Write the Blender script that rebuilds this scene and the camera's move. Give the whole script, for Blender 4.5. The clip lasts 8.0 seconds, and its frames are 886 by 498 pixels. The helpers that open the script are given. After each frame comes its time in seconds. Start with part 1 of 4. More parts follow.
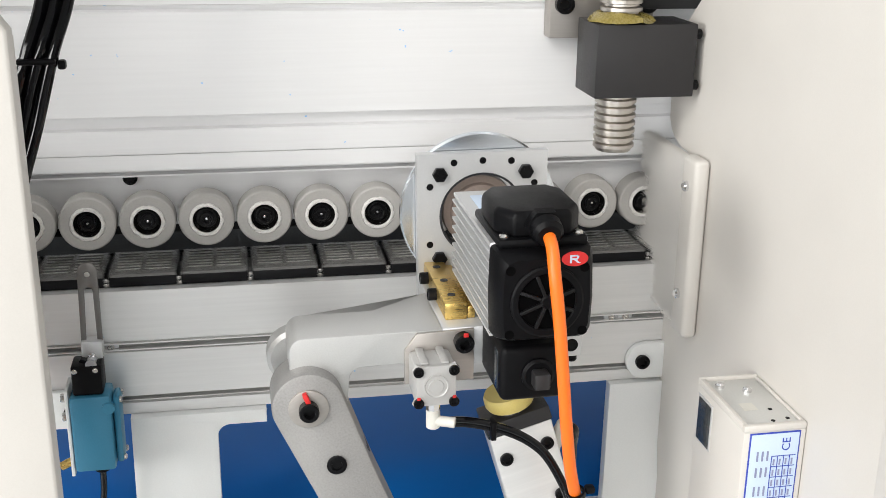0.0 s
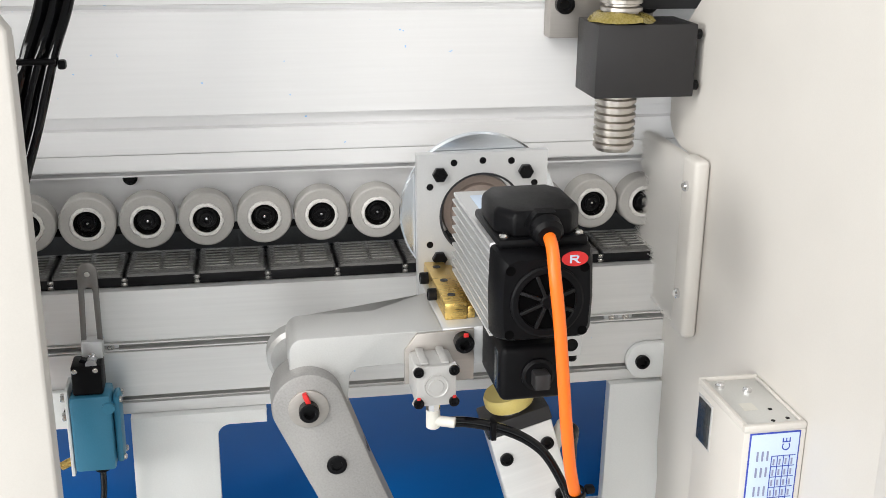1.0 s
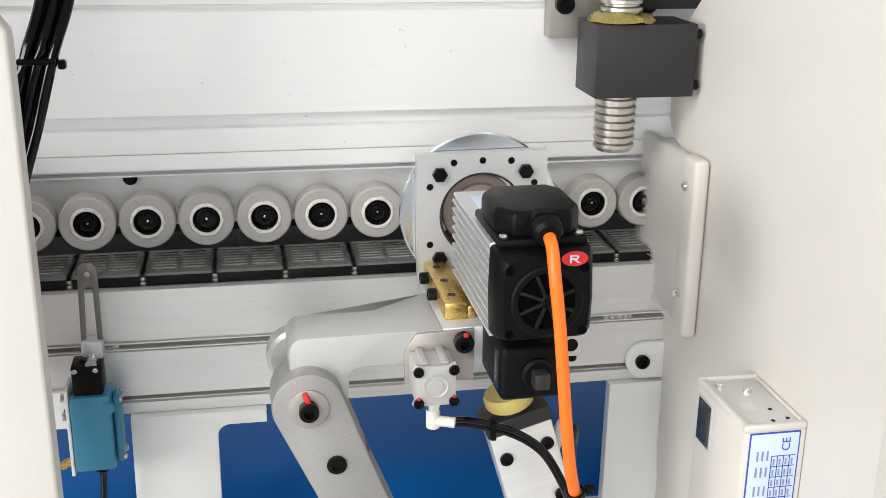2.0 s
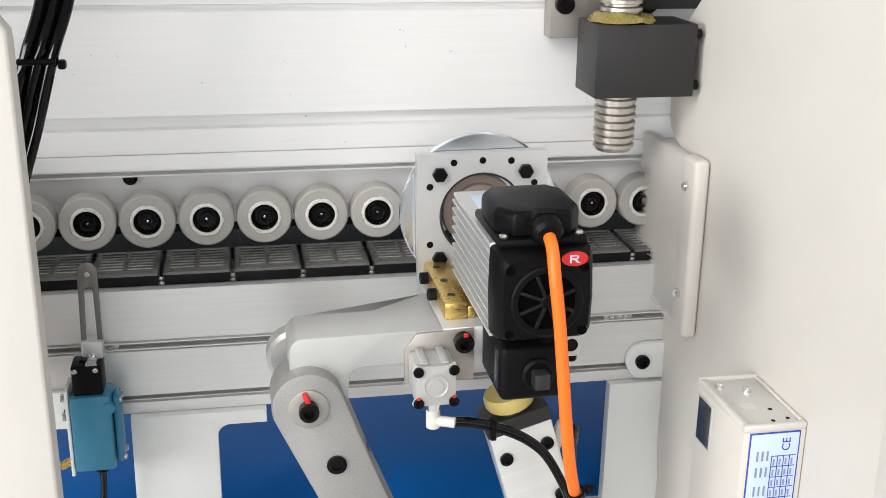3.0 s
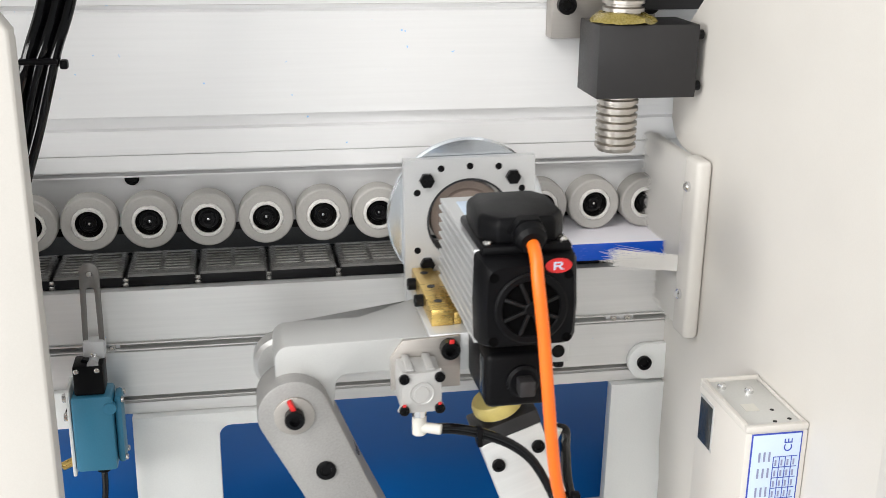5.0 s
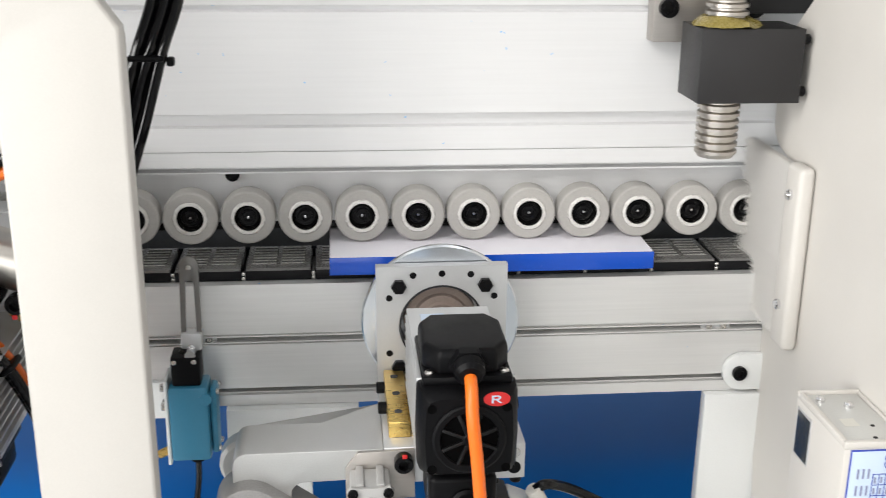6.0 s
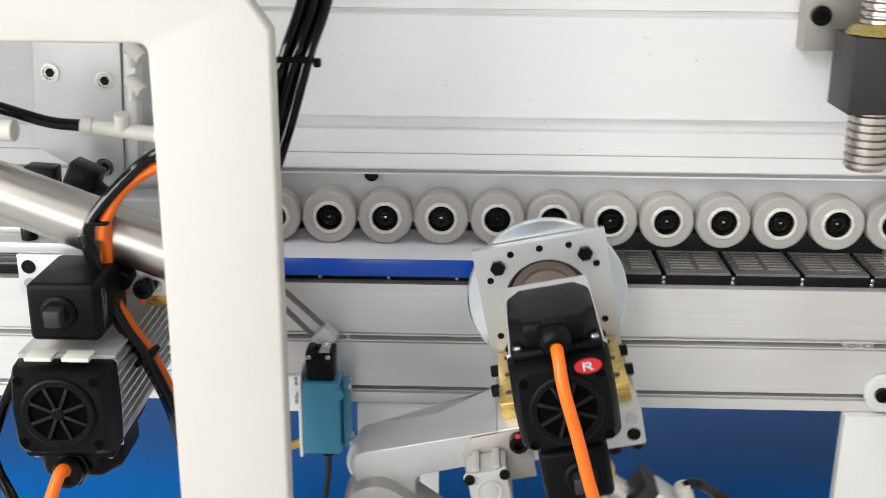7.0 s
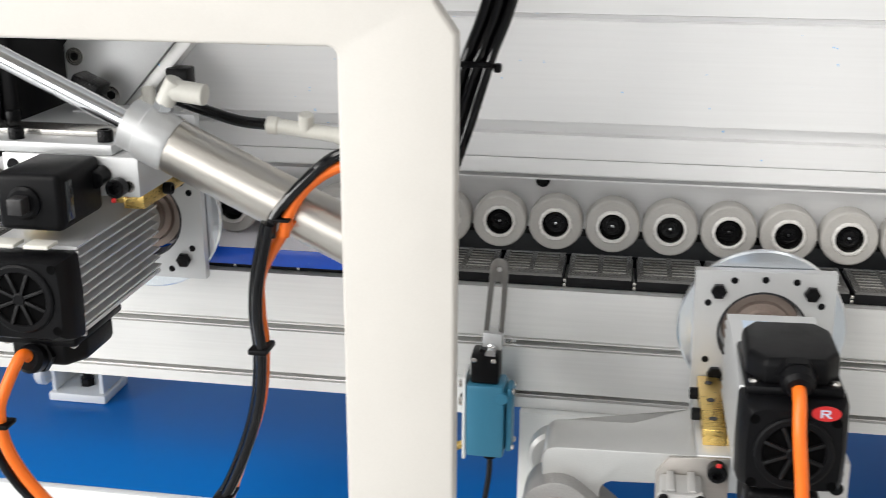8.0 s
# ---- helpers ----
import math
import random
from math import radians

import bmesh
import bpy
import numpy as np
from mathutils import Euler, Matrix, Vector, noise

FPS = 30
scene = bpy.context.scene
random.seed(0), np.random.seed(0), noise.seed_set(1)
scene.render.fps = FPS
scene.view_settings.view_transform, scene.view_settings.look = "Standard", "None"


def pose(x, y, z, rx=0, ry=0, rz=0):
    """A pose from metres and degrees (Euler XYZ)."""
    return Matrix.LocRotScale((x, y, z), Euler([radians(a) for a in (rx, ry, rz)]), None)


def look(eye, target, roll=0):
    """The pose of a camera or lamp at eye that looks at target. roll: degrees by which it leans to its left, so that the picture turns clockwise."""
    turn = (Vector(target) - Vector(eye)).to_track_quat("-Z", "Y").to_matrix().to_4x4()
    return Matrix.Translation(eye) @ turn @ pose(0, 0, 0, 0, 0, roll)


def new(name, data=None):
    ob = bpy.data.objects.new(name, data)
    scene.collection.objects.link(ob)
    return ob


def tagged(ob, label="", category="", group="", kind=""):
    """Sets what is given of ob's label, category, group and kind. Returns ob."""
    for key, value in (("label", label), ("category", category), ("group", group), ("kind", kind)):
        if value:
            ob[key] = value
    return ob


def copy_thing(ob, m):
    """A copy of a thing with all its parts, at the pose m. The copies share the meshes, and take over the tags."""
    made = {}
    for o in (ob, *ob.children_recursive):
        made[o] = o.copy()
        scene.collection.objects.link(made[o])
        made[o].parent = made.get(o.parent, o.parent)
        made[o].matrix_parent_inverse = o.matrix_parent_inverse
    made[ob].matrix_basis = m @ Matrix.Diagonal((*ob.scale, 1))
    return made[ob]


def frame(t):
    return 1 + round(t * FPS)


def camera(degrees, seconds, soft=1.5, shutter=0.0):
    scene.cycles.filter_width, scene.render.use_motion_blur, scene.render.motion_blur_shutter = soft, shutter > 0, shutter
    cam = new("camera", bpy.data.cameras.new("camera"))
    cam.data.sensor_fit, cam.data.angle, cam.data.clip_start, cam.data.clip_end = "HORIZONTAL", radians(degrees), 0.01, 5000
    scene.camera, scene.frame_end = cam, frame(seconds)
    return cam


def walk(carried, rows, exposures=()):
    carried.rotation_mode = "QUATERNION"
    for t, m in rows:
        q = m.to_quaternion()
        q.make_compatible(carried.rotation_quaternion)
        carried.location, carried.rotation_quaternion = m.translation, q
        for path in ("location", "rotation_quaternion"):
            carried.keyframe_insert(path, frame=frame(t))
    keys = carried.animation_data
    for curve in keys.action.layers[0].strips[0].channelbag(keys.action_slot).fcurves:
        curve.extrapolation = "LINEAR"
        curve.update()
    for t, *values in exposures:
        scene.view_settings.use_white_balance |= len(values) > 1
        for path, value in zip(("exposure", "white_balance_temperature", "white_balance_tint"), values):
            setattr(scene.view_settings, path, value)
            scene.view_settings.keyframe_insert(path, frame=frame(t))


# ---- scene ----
# ---------------------------------------------------------------- camera
cam = camera(43.1, 8.0, soft=0.5, shutter=0.4)
EYE = (0.172, -1.260, 1.378)
VIEW = (
    (0.0, 0.0, 0.002, -10.424, -18.504, 0.633), (3.3, 0.0, 0.002, -10.424, -18.504, 0.633),
    (4.0, 0.0, 0.002, -10.37, -18.50, 0.64), (4.8, 0.0, 0.001, -10.33, -18.45, 0.66), (5.3, 0.0, 0.0, -10.23, -18.40, 0.69),
    (5.5, 0.0, -0.001, -9.612, -18.386, 0.695), (5.8, -0.0005, -0.0015, -6.906, -18.322, 0.618), (6.0, -0.001, -0.002, -5.363, -18.277, 0.566),
    (6.5, -0.002, -0.003, -2.321, -18.167, 0.463), (7.0, -0.007, 0.0, 1.537, -18.22, 0.437),
    (7.5, -0.012, 0.002, 5.600, -18.186, 0.358), (8.0, -0.027, 0.003, 9.619, -18.153, 0.183),
)
walk(cam, [(t, pose(EYE[0] + dx, EYE[1], EYE[2] + dz, 90 + pitch, -roll, yaw)) for t, dx, dz, yaw, pitch, roll in VIEW],
     exposures=[(0.0, -0.15), (5.3, -0.15), (6.0, -0.19), (6.5, -0.23), (8.0, -0.27)])

# ---------------------------------------------------------------- light
world = bpy.data.worlds.new("hall_air")
world.use_nodes = True
world.node_tree.nodes["Background"].inputs[0].default_value = (0.97, 0.97, 1.0, 1)
world.node_tree.nodes["Background"].inputs[1].default_value = 0.22
scene.world = world


def area_lamp(name, eye, target, sx, sy, power, colour):
    data = bpy.data.lights.new(name, "AREA")
    data.shape, data.size, data.size_y, data.energy, data.color = "RECTANGLE", sx, sy, power, colour
    ob = new(name, data)
    ob.matrix_world = look(eye, target)
    return ob


area_lamp("ceiling_light_row", (-1.5, -2.3, 3.1), (0.3, -0.1, 0.9), 1.0, 1.4, 66, (1.0, 0.972, 0.93))
area_lamp("ceiling_light_row", (1.2, -1.5, 3.55), (0.5, -0.6, 0.9), 1.6, 2.4, 16, (1.0, 0.972, 0.93))
# unseen area lights added at front and left to brighten the machine
area_lamp("hall_window_light", (-1.1, -3.9, 1.5), (0.2, 0, 1.0), 3.2, 2.0, 62, (1.0, 0.99, 0.97))
area_lamp("hall_window_light", (-3.6, -2.4, 1.7), (0.5, -0.1, 1.0), 1.5, 1.5, 138, (1.0, 0.99, 0.97))


# ---------------------------------------------------------------- materials
def material(name, colour, rough=0.5, metal=0.0, grain=0.0, scale=60.0, stretch=(1, 1, 1), bump=0.0, spots=0.0, coat=0.0, vary=0.0, spec=0.5):
    m = bpy.data.materials.new(name)
    m.use_nodes = True
    n, l = m.node_tree.nodes, m.node_tree.links
    b = n["Principled BSDF"]
    b.inputs["Roughness"].default_value, b.inputs["Metallic"].default_value = rough, metal
    b.inputs["Base Color"].default_value = (*colour, 1)
    b.inputs["Coat Weight"].default_value = coat
    b.inputs["Specular IOR Level"].default_value = spec
    at = n.new("ShaderNodeTexCoord")
    fit = n.new("ShaderNodeMapping")
    fit.inputs["Scale"].default_value = stretch
    l.new(at.outputs["Object"], fit.inputs[0])
    fine = n.new("ShaderNodeTexNoise")
    fine.inputs["Scale"].default_value, fine.inputs["Detail"].default_value = scale * 8, 5
    wide = n.new("ShaderNodeTexNoise")
    wide.inputs["Scale"].default_value, wide.inputs["Detail"].default_value = scale * 0.15, 4
    l.new(fit.outputs[0], fine.inputs[0])
    l.new(at.outputs["Object"], wide.inputs[0])
    both = n.new("ShaderNodeMath")
    both.operation = "ADD"
    l.new(fine.outputs[0], both.inputs[0])
    l.new(wide.outputs[0], both.inputs[1])
    if grain or vary:
        ramp = n.new("ShaderNodeMapRange")
        ramp.inputs["From Min"].default_value, ramp.inputs["From Max"].default_value = 0.6, 1.4
        ramp.inputs["To Min"].default_value, ramp.inputs["To Max"].default_value = 1 - grain, 1 + grain
        l.new(both.outputs[0], ramp.inputs[0])
        mix = n.new("ShaderNodeVectorMath")
        mix.operation = "SCALE"
        mix.inputs[0].default_value = colour
        last = ramp.outputs[0]
        if vary:
            info = n.new("ShaderNodeObjectInfo")
            jit = n.new("ShaderNodeMapRange")
            jit.inputs["To Min"].default_value, jit.inputs["To Max"].default_value = 1 - vary, 1 + vary
            l.new(info.outputs["Random"], jit.inputs[0])
            mul = n.new("ShaderNodeMath")
            mul.operation = "MULTIPLY"
            l.new(last, mul.inputs[0])
            l.new(jit.outputs[0], mul.inputs[1])
            last = mul.outputs[0]
        l.new(last, mix.inputs["Scale"])
        out = mix.outputs[0]
        if spots:
            dots = n.new("ShaderNodeTexNoise")
            dots.inputs["Scale"].default_value, dots.inputs["Detail"].default_value = 130, 1.5
            l.new(at.outputs["Object"], dots.inputs[0])
            cut = n.new("ShaderNodeMapRange")
            cut.inputs["From Min"].default_value, cut.inputs["From Max"].default_value = 1 - spots, 1 - spots + 0.02
            l.new(dots.outputs[0], cut.inputs[0])
            over = n.new("ShaderNodeMix")
            over.data_type = "RGBA"
            over.inputs["B"].default_value = (0.3, 0.6, 0.9, 1)
            l.new(cut.outputs[0], over.inputs["Factor"])
            l.new(out, over.inputs["A"])
            out = over.outputs["Result"]
        l.new(out, b.inputs["Base Color"])
        rr = n.new("ShaderNodeMapRange")
        rr.inputs["From Min"].default_value, rr.inputs["From Max"].default_value = 0.6, 1.4
        rr.inputs["To Min"].default_value, rr.inputs["To Max"].default_value = max(0.03, rough - grain), min(1, rough + grain)
        l.new(both.outputs[0], rr.inputs[0])
        l.new(rr.outputs[0], b.inputs["Roughness"])
    if bump:
        bn = n.new("ShaderNodeBump")
        bn.inputs["Strength"].default_value, bn.inputs["Distance"].default_value = bump, 0.0006
        l.new(fine.outputs[0], bn.inputs["Height"])
        l.new(bn.outputs[0], b.inputs["Normal"])
    return m


CREAM = material("cream_powder_coat", (0.630, 0.604, 0.566), 0.45, 0, 0.03, 90, bump=0.08)
WHITE = material("white_paint", (0.80, 0.81, 0.80), 0.35, 0, 0.03, 60, bump=0.05, spots=0.225)
ANOD = material("anodised_aluminium", (0.76, 0.755, 0.745), 0.34, 0.45, 0.06, 30, (0.03, 1, 1), bump=0.04, spots=0.225)
ANODW = material("white_anodised_aluminium", (0.80, 0.80, 0.805), 0.36, 0.0, 0.03, 30, (0.03, 1, 1), bump=0.03, spots=0.225)
CAST = material("blasted_cast_aluminium", (0.57, 0.57, 0.56), 0.40, 0.6, 0.08, 90, bump=0.25)
ARMCAST = material("speckled_grey_casting", (0.34, 0.333, 0.325), 0.5, 0.4, 0.22, 60, bump=0.3)
LIDM = material("dull_zinc_lid", (0.62, 0.62, 0.60), 0.42, 0.2, 0.06, 60, bump=0.05)
CYLW = material("pale_cylinder_paint", (0.47, 0.465, 0.455), 0.42, 0.2, 0.05, 80, bump=0.1)
TUBE = material("brushed_stainless_tube", (0.53, 0.50, 0.46), 0.32, 1.0, 0.03, 50, (0.03, 1, 1), bump=0.02)
DISC = material("polished_disc_steel", (0.80, 0.83, 0.87), 0.22, 1.0, 0.03, 40)
PLATES = material("dull_steel_plate", (0.46, 0.43, 0.40), 0.38, 0.7, 0.08, 50, (0.05, 1, 1), bump=0.05)
MILLED = material("milled_aluminium", (0.61, 0.615, 0.62), 0.36, 0.45, 0.04, 60, bump=0.04)
STEEL = material("turned_steel", (0.60, 0.58, 0.55), 0.26, 1.0, 0.03, 50)
LEVERST = material("dull_zinc_steel", (0.21, 0.20, 0.19), 0.36, 0.9, 0.08, 60)
CHROME = material("chrome", (0.75, 0.75, 0.76), 0.1, 1.0, 0.03, 40)
BLACKM = material("black_oxide_and_hollow_shade", (0.004, 0.004, 0.0047), 0.34, 0.0, 0.2, 80, bump=0.1, spec=0.15)
BLACKP = material("black_moulded_plastic", (0.003, 0.003, 0.0037), 0.42, 0, 0.12, 120, bump=0.2, spec=0.13)
GRILLE = material("black_grille_plastic", (0.006, 0.006, 0.0066), 0.45, 0, 0.1, 90, spec=0.25)
VOID = material("hollow_shade_black", (0.0012, 0.0012, 0.0014), 0.8, spec=0.05)
BLOCKB = material("black_anodised_block", (0.022, 0.021, 0.022), 0.45, 0.0, 0.12, 80, bump=0.15, spec=0.4)
PAD = material("worn_rubber_rib", (0.42, 0.405, 0.385), 0.25, 0, 0.25, 70, bump=0.3, vary=0.15)
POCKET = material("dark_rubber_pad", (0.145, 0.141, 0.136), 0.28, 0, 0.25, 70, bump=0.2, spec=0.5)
GAPDARK = material("matt_gap_dark", (0.010, 0.013, 0.016), 0.65, 0, 0.15, 60, spec=0.12)
LINKPIT = material("black_link_and_pit_shade", (0.006, 0.006, 0.007), 0.4, 0.0, 0.2, 70, bump=0.1, spec=0.15)
RUBBER = material("grey_rubber_tyre", (0.42, 0.405, 0.385), 0.72, 0, 0.12, 70, bump=0.25, vary=0.06)
RIM = material("worn_nylon_rim", (0.72, 0.705, 0.68), 0.40, 0, 0.25, 60, bump=0.4)
BRASS = material("brass", (0.72, 0.50, 0.16), 0.3, 0.9, 0.1, 50, (0.2, 1, 1), bump=0.06)
BLUE = material("blue_painted_plate", (0.003, 0.140, 0.47), 0.34, 0, 0.03, 6, spec=0.25)
EDGE = material("blue_edge_band", (0.003, 0.075, 0.52), 0.25, 0, 0.05, 30)
LAMIN = material("white_laminate", (0.82, 0.80, 0.86), 0.35, 0, 0.02, 40)
TEAL = material("teal_hammer_enamel", (0.040, 0.205, 0.33), 0.36, 0.1, 0.08, 70, bump=0.25)
ORANGE = material("orange_cable_jacket", (0.90, 0.165, 0.010), 0.38, 0, 0.05, 60, bump=0.05)
HOSE = material("black_air_hose", (0.004, 0.004, 0.005), 0.10, 0, 0.05, 60, spec=0.28)
NYLON = material("white_nylon_fitting", (0.68, 0.665, 0.61), 0.4, 0, 0.05, 60)
BRISTLE = material("white_nylon_bristle", (0.84, 0.82, 0.79), 0.5, 0, 0.03, 80)
RED = material("red_mark", (0.62, 0.02, 0.02), 0.5, 0, 0.1, 60)
LABELB = material("blue_print", (0.03, 0.06, 0.40), 0.5)
LABELW = material("label_film", (0.56, 0.67, 0.82), 0.35, 0, 0.02, 60)
PRINT = material("grey_print", (0.25, 0.27, 0.42), 0.5)
SCREEN = material("dark_window_glass", (0.03, 0.035, 0.04), 0.12, 0, 0.2, 40)
GREASE = material("yellow_grease", (0.24, 0.19, 0.05), 0.25, 0, 0.3, 50, bump=0.6)
BROWN = material("brown_cutter_coating", (0.30, 0.24, 0.21), 0.45, 0.3, 0.15, 60, bump=0.2)
DARKBORE = material("dark_bore", (0.05, 0.05, 0.055), 0.35, 0.6, 0.1, 60)
AMBER = material("amber_urethane", (0.62, 0.50, 0.16), 0.35, 0, 0.08, 60)
HALLW = material("hall_wall_paint", (0.72, 0.73, 0.74), 0.6, 0, 0.04, 8)
HALLF = material("hall_floor_epoxy", (0.42, 0.44, 0.45), 0.35, 0, 0.08, 8)

# ---------------------------------------------------------------- shape helpers
ORIGIN = {}


def thing(name, at, label, category, group="", kind=""):
    ob = new(name)
    ob.empty_display_size = 0.02
    ob.location = at
    ORIGIN[ob] = Vector(at)
    return tagged(ob, label, category, group, kind)


def finish(bm, name, mat, shift, smooth=30):
    bmesh.ops.translate(bm, verts=bm.verts, vec=-shift)
    bmesh.ops.recalc_face_normals(bm, faces=bm.faces)
    for f in bm.faces:
        f.smooth = True
    lim = radians(smooth)
    for e in bm.edges:
        if len(e.link_faces) == 2 and e.calc_face_angle(0) > lim:
            e.smooth = False
    me = bpy.data.meshes.new(name)
    bm.to_mesh(me)
    bm.free()
    me.materials.append(mat)
    return me


def part(name, bm, mat, parent, label=""):
    """One mesh under a thing or a part; its vertices are in the thing's outer space."""
    o = ORIGIN[parent]
    ob = new(name, finish(bm, name, mat, o))
    ob.parent = parent
    ORIGIN[ob] = o
    return tagged(ob, label)


def solo(name, bm, mat, at, label, category="", group="", kind=""):
    ob = new(name, finish(bm, name, mat, Vector(at)))
    ob.location = at
    ORIGIN[ob] = Vector(at)
    return tagged(ob, label, category, group, kind)


def bevel(bm, edges, w, seg=2):
    if w:
        bmesh.ops.bevel(bm, geom=list(edges), offset=w, segments=seg, profile=0.5, affect="EDGES", clamp_overlap=True)


def box(lo, hi, w=0.0, bm=None, seg=2):
    tmp = bmesh.new()
    bmesh.ops.create_cube(tmp, size=1)
    for v in tmp.verts:
        v.co = Vector([lo[i] if v.co[i] < 0 else hi[i] for i in range(3)])
    bevel(tmp, tmp.edges, w, seg)
    return merge(bm, tmp)


def merge(bm, tmp):
    if bm is None:
        return tmp
    me = bpy.data.meshes.new("tmp")
    tmp.to_mesh(me)
    tmp.free()
    bm.from_mesh(me)
    bpy.data.meshes.remove(me)
    return bm


def turned(profile, at, axis, seg=32, bm=None, loop=False):
    """A body of revolution: profile of (radius, along) from at along axis; loop closes the profile on itself."""
    if loop:
        profile = list(profile) + [profile[0]]
    tmp = bmesh.new()
    rot = Vector(axis).normalized().to_track_quat("Z", "Y").to_matrix()
    rings = []
    for r, h in profile:
        if r < 1e-6:
            rings.append([tmp.verts.new(Vector(at) + rot @ Vector((0, 0, h)))])
        else:
            rings.append([tmp.verts.new(Vector(at) + rot @ Vector((r * math.cos(a), r * math.sin(a), h)))
                          for a in (2 * math.pi * k / seg for k in range(seg))])
    for a, b in zip(rings, rings[1:]):
        for k in range(seg):
            quad = [a[k % len(a)], a[(k + 1) % len(a)], b[(k + 1) % len(b)], b[k % len(b)]]
            uniq = list(dict.fromkeys(quad))
            if len(uniq) > 2:
                tmp.faces.new(uniq)
    for ring in (rings[0], rings[-1]):
        if not loop and len(ring) > 2 and rings[0] is not rings[-1] and profile[0] != profile[-1]:
            tmp.faces.new(ring)
    return merge(bm, tmp)


def rod(a, b, r, seg=20, bm=None, w=0.0):
    a, b = Vector(a), Vector(b)
    d = (b - a).length
    prof = [(r, 0), (r, d)] if not w else [(r - w, 0), (r, w), (r, d - w), (r - w, d)]
    return turned(prof, a, b - a, seg, bm)


def socket_bolt(at, axis, r, h, bm=None):
    """Cap head with a hexagon socket; at is the seat."""
    bm = turned([(r * 0.98, 0), (r, h * 0.85), (r * 0.88, h), (r * 0.55, h), (r * 0.5, h * 0.45), (0, h * 0.45)], at, axis, 18, bm)
    return bm


def prism(outline, y0, y1, w=0.0, bm=None, seg=2):
    """An outline of (x, z) carried from y0 to y1."""
    tmp = bmesh.new()
    a = [tmp.verts.new((x, y0, z)) for x, z in outline]
    b = [tmp.verts.new((x, y1, z)) for x, z in outline]
    tmp.faces.new(a)
    tmp.faces.new(b[::-1])
    n = len(a)
    for k in range(n):
        tmp.faces.new((a[k], b[k], b[(k + 1) % n], a[(k + 1) % n]))
    bmesh.ops.recalc_face_normals(tmp, faces=tmp.faces)
    if w:
        bevel(tmp, [e for e in tmp.edges if abs(e.verts[0].co.y - e.verts[1].co.y) < 1e-7], w, seg)
    return merge(bm, tmp)


def arc(cx, cz, r, a0, a1, n):
    return [(cx + r * math.cos(radians(a0 + (a1 - a0) * k / n)), cz + r * math.sin(radians(a0 + (a1 - a0) * k / n))) for k in range(n + 1)]


def holed(outer, cx, cz, r, y0, y1, seg=48, bm=None):
    """A plate with a round hole: the outline is sampled by rays from the hole's centre."""
    tmp = bmesh.new()
    ring_o, ring_i = [], []
    for k in range(seg):
        a = 2 * math.pi * (k + 0.5) / seg
        d = (math.cos(a), math.sin(a))
        best = None
        for (x0, z0), (x1, z1) in zip(outer, outer[1:] + outer[:1]):
            ex, ez = x1 - x0, z1 - z0
            den = d[0] * ez - d[1] * ex
            if abs(den) < 1e-12:
                continue
            s = ((x0 - cx) * ez - (z0 - cz) * ex) / den
            u = ((x0 - cx) * d[1] - (z0 - cz) * d[0]) / den
            if s > 0 and -1e-6 <= u <= 1 + 1e-6 and (best is None or s < best):
                best = s
        ring_o.append((cx + best * d[0], cz + best * d[1]))
        ring_i.append((cx + r * d[0], cz + r * d[1]))
    for px, pz in outer:                       # keep the true corners
        k = min(range(seg), key=lambda i: (ring_o[i][0] - px) ** 2 + (ring_o[i][1] - pz) ** 2)
        ring_o[k] = (px, pz)
    V = [[tmp.verts.new((x, y, z)) for x, z in ring] for ring in (ring_o, ring_i) for y in (y0, y1)]
    of, ob_, jf, jb = V
    for k in range(seg):
        j = (k + 1) % seg
        tmp.faces.new((of[k], of[j], jf[j], jf[k]))
        tmp.faces.new((ob_[j], ob_[k], jb[k], jb[j]))
        tmp.faces.new((of[j], of[k], ob_[k], ob_[j]))
        tmp.faces.new((jf[k], jf[j], jb[j], jb[k]))
    return merge(bm, tmp)


def smooth_path(points, n=8):
    pts = [Vector(p) for p in points]
    ext = [2 * pts[0] - pts[1]] + pts + [2 * pts[-1] - pts[-2]]
    out = []
    for i in range(1, len(ext) - 2):
        p0, p1, p2, p3 = ext[i - 1:i + 3]
        for k in range(n):
            t = k / n
            out.append(0.5 * (2 * p1 + (p2 - p0) * t + (2 * p0 - 5 * p1 + 4 * p2 - p3) * t * t + (3 * p1 - p0 - 3 * p2 + p3) * t ** 3))
    return out + [pts[-1]]


def hose(points, r, seg=12, n=8, bm=None):
    tmp = bmesh.new()
    path = smooth_path(points, n)
    rings, up = [], Vector((0.13, 0.9, 0.3)).normalized()
    for k, p in enumerate(path):
        d = (path[min(k + 1, len(path) - 1)] - path[max(k - 1, 0)]).normalized()
        u = (up - d * up.dot(d)).normalized()
        up = u
        v = d.cross(u)
        rings.append([tmp.verts.new(p + r * (math.cos(a) * u + math.sin(a) * v)) for a in (2 * math.pi * q / seg for q in range(seg))])
    for a, b in zip(rings, rings[1:]):
        for q in range(seg):
            tmp.faces.new((a[q], a[(q + 1) % seg], b[(q + 1) % seg], b[q]))
    tmp.faces.new(rings[0])
    tmp.faces.new(rings[-1])
    return merge(bm, tmp)


def Z(v):
    """Heights are given from the axis of the pressure rollers, one metre above the floor."""
    return v + 1.0


def lift(bm):
    bmesh.ops.translate(bm, verts=bm.verts, vec=(0, 0, 1.0))
    return bm


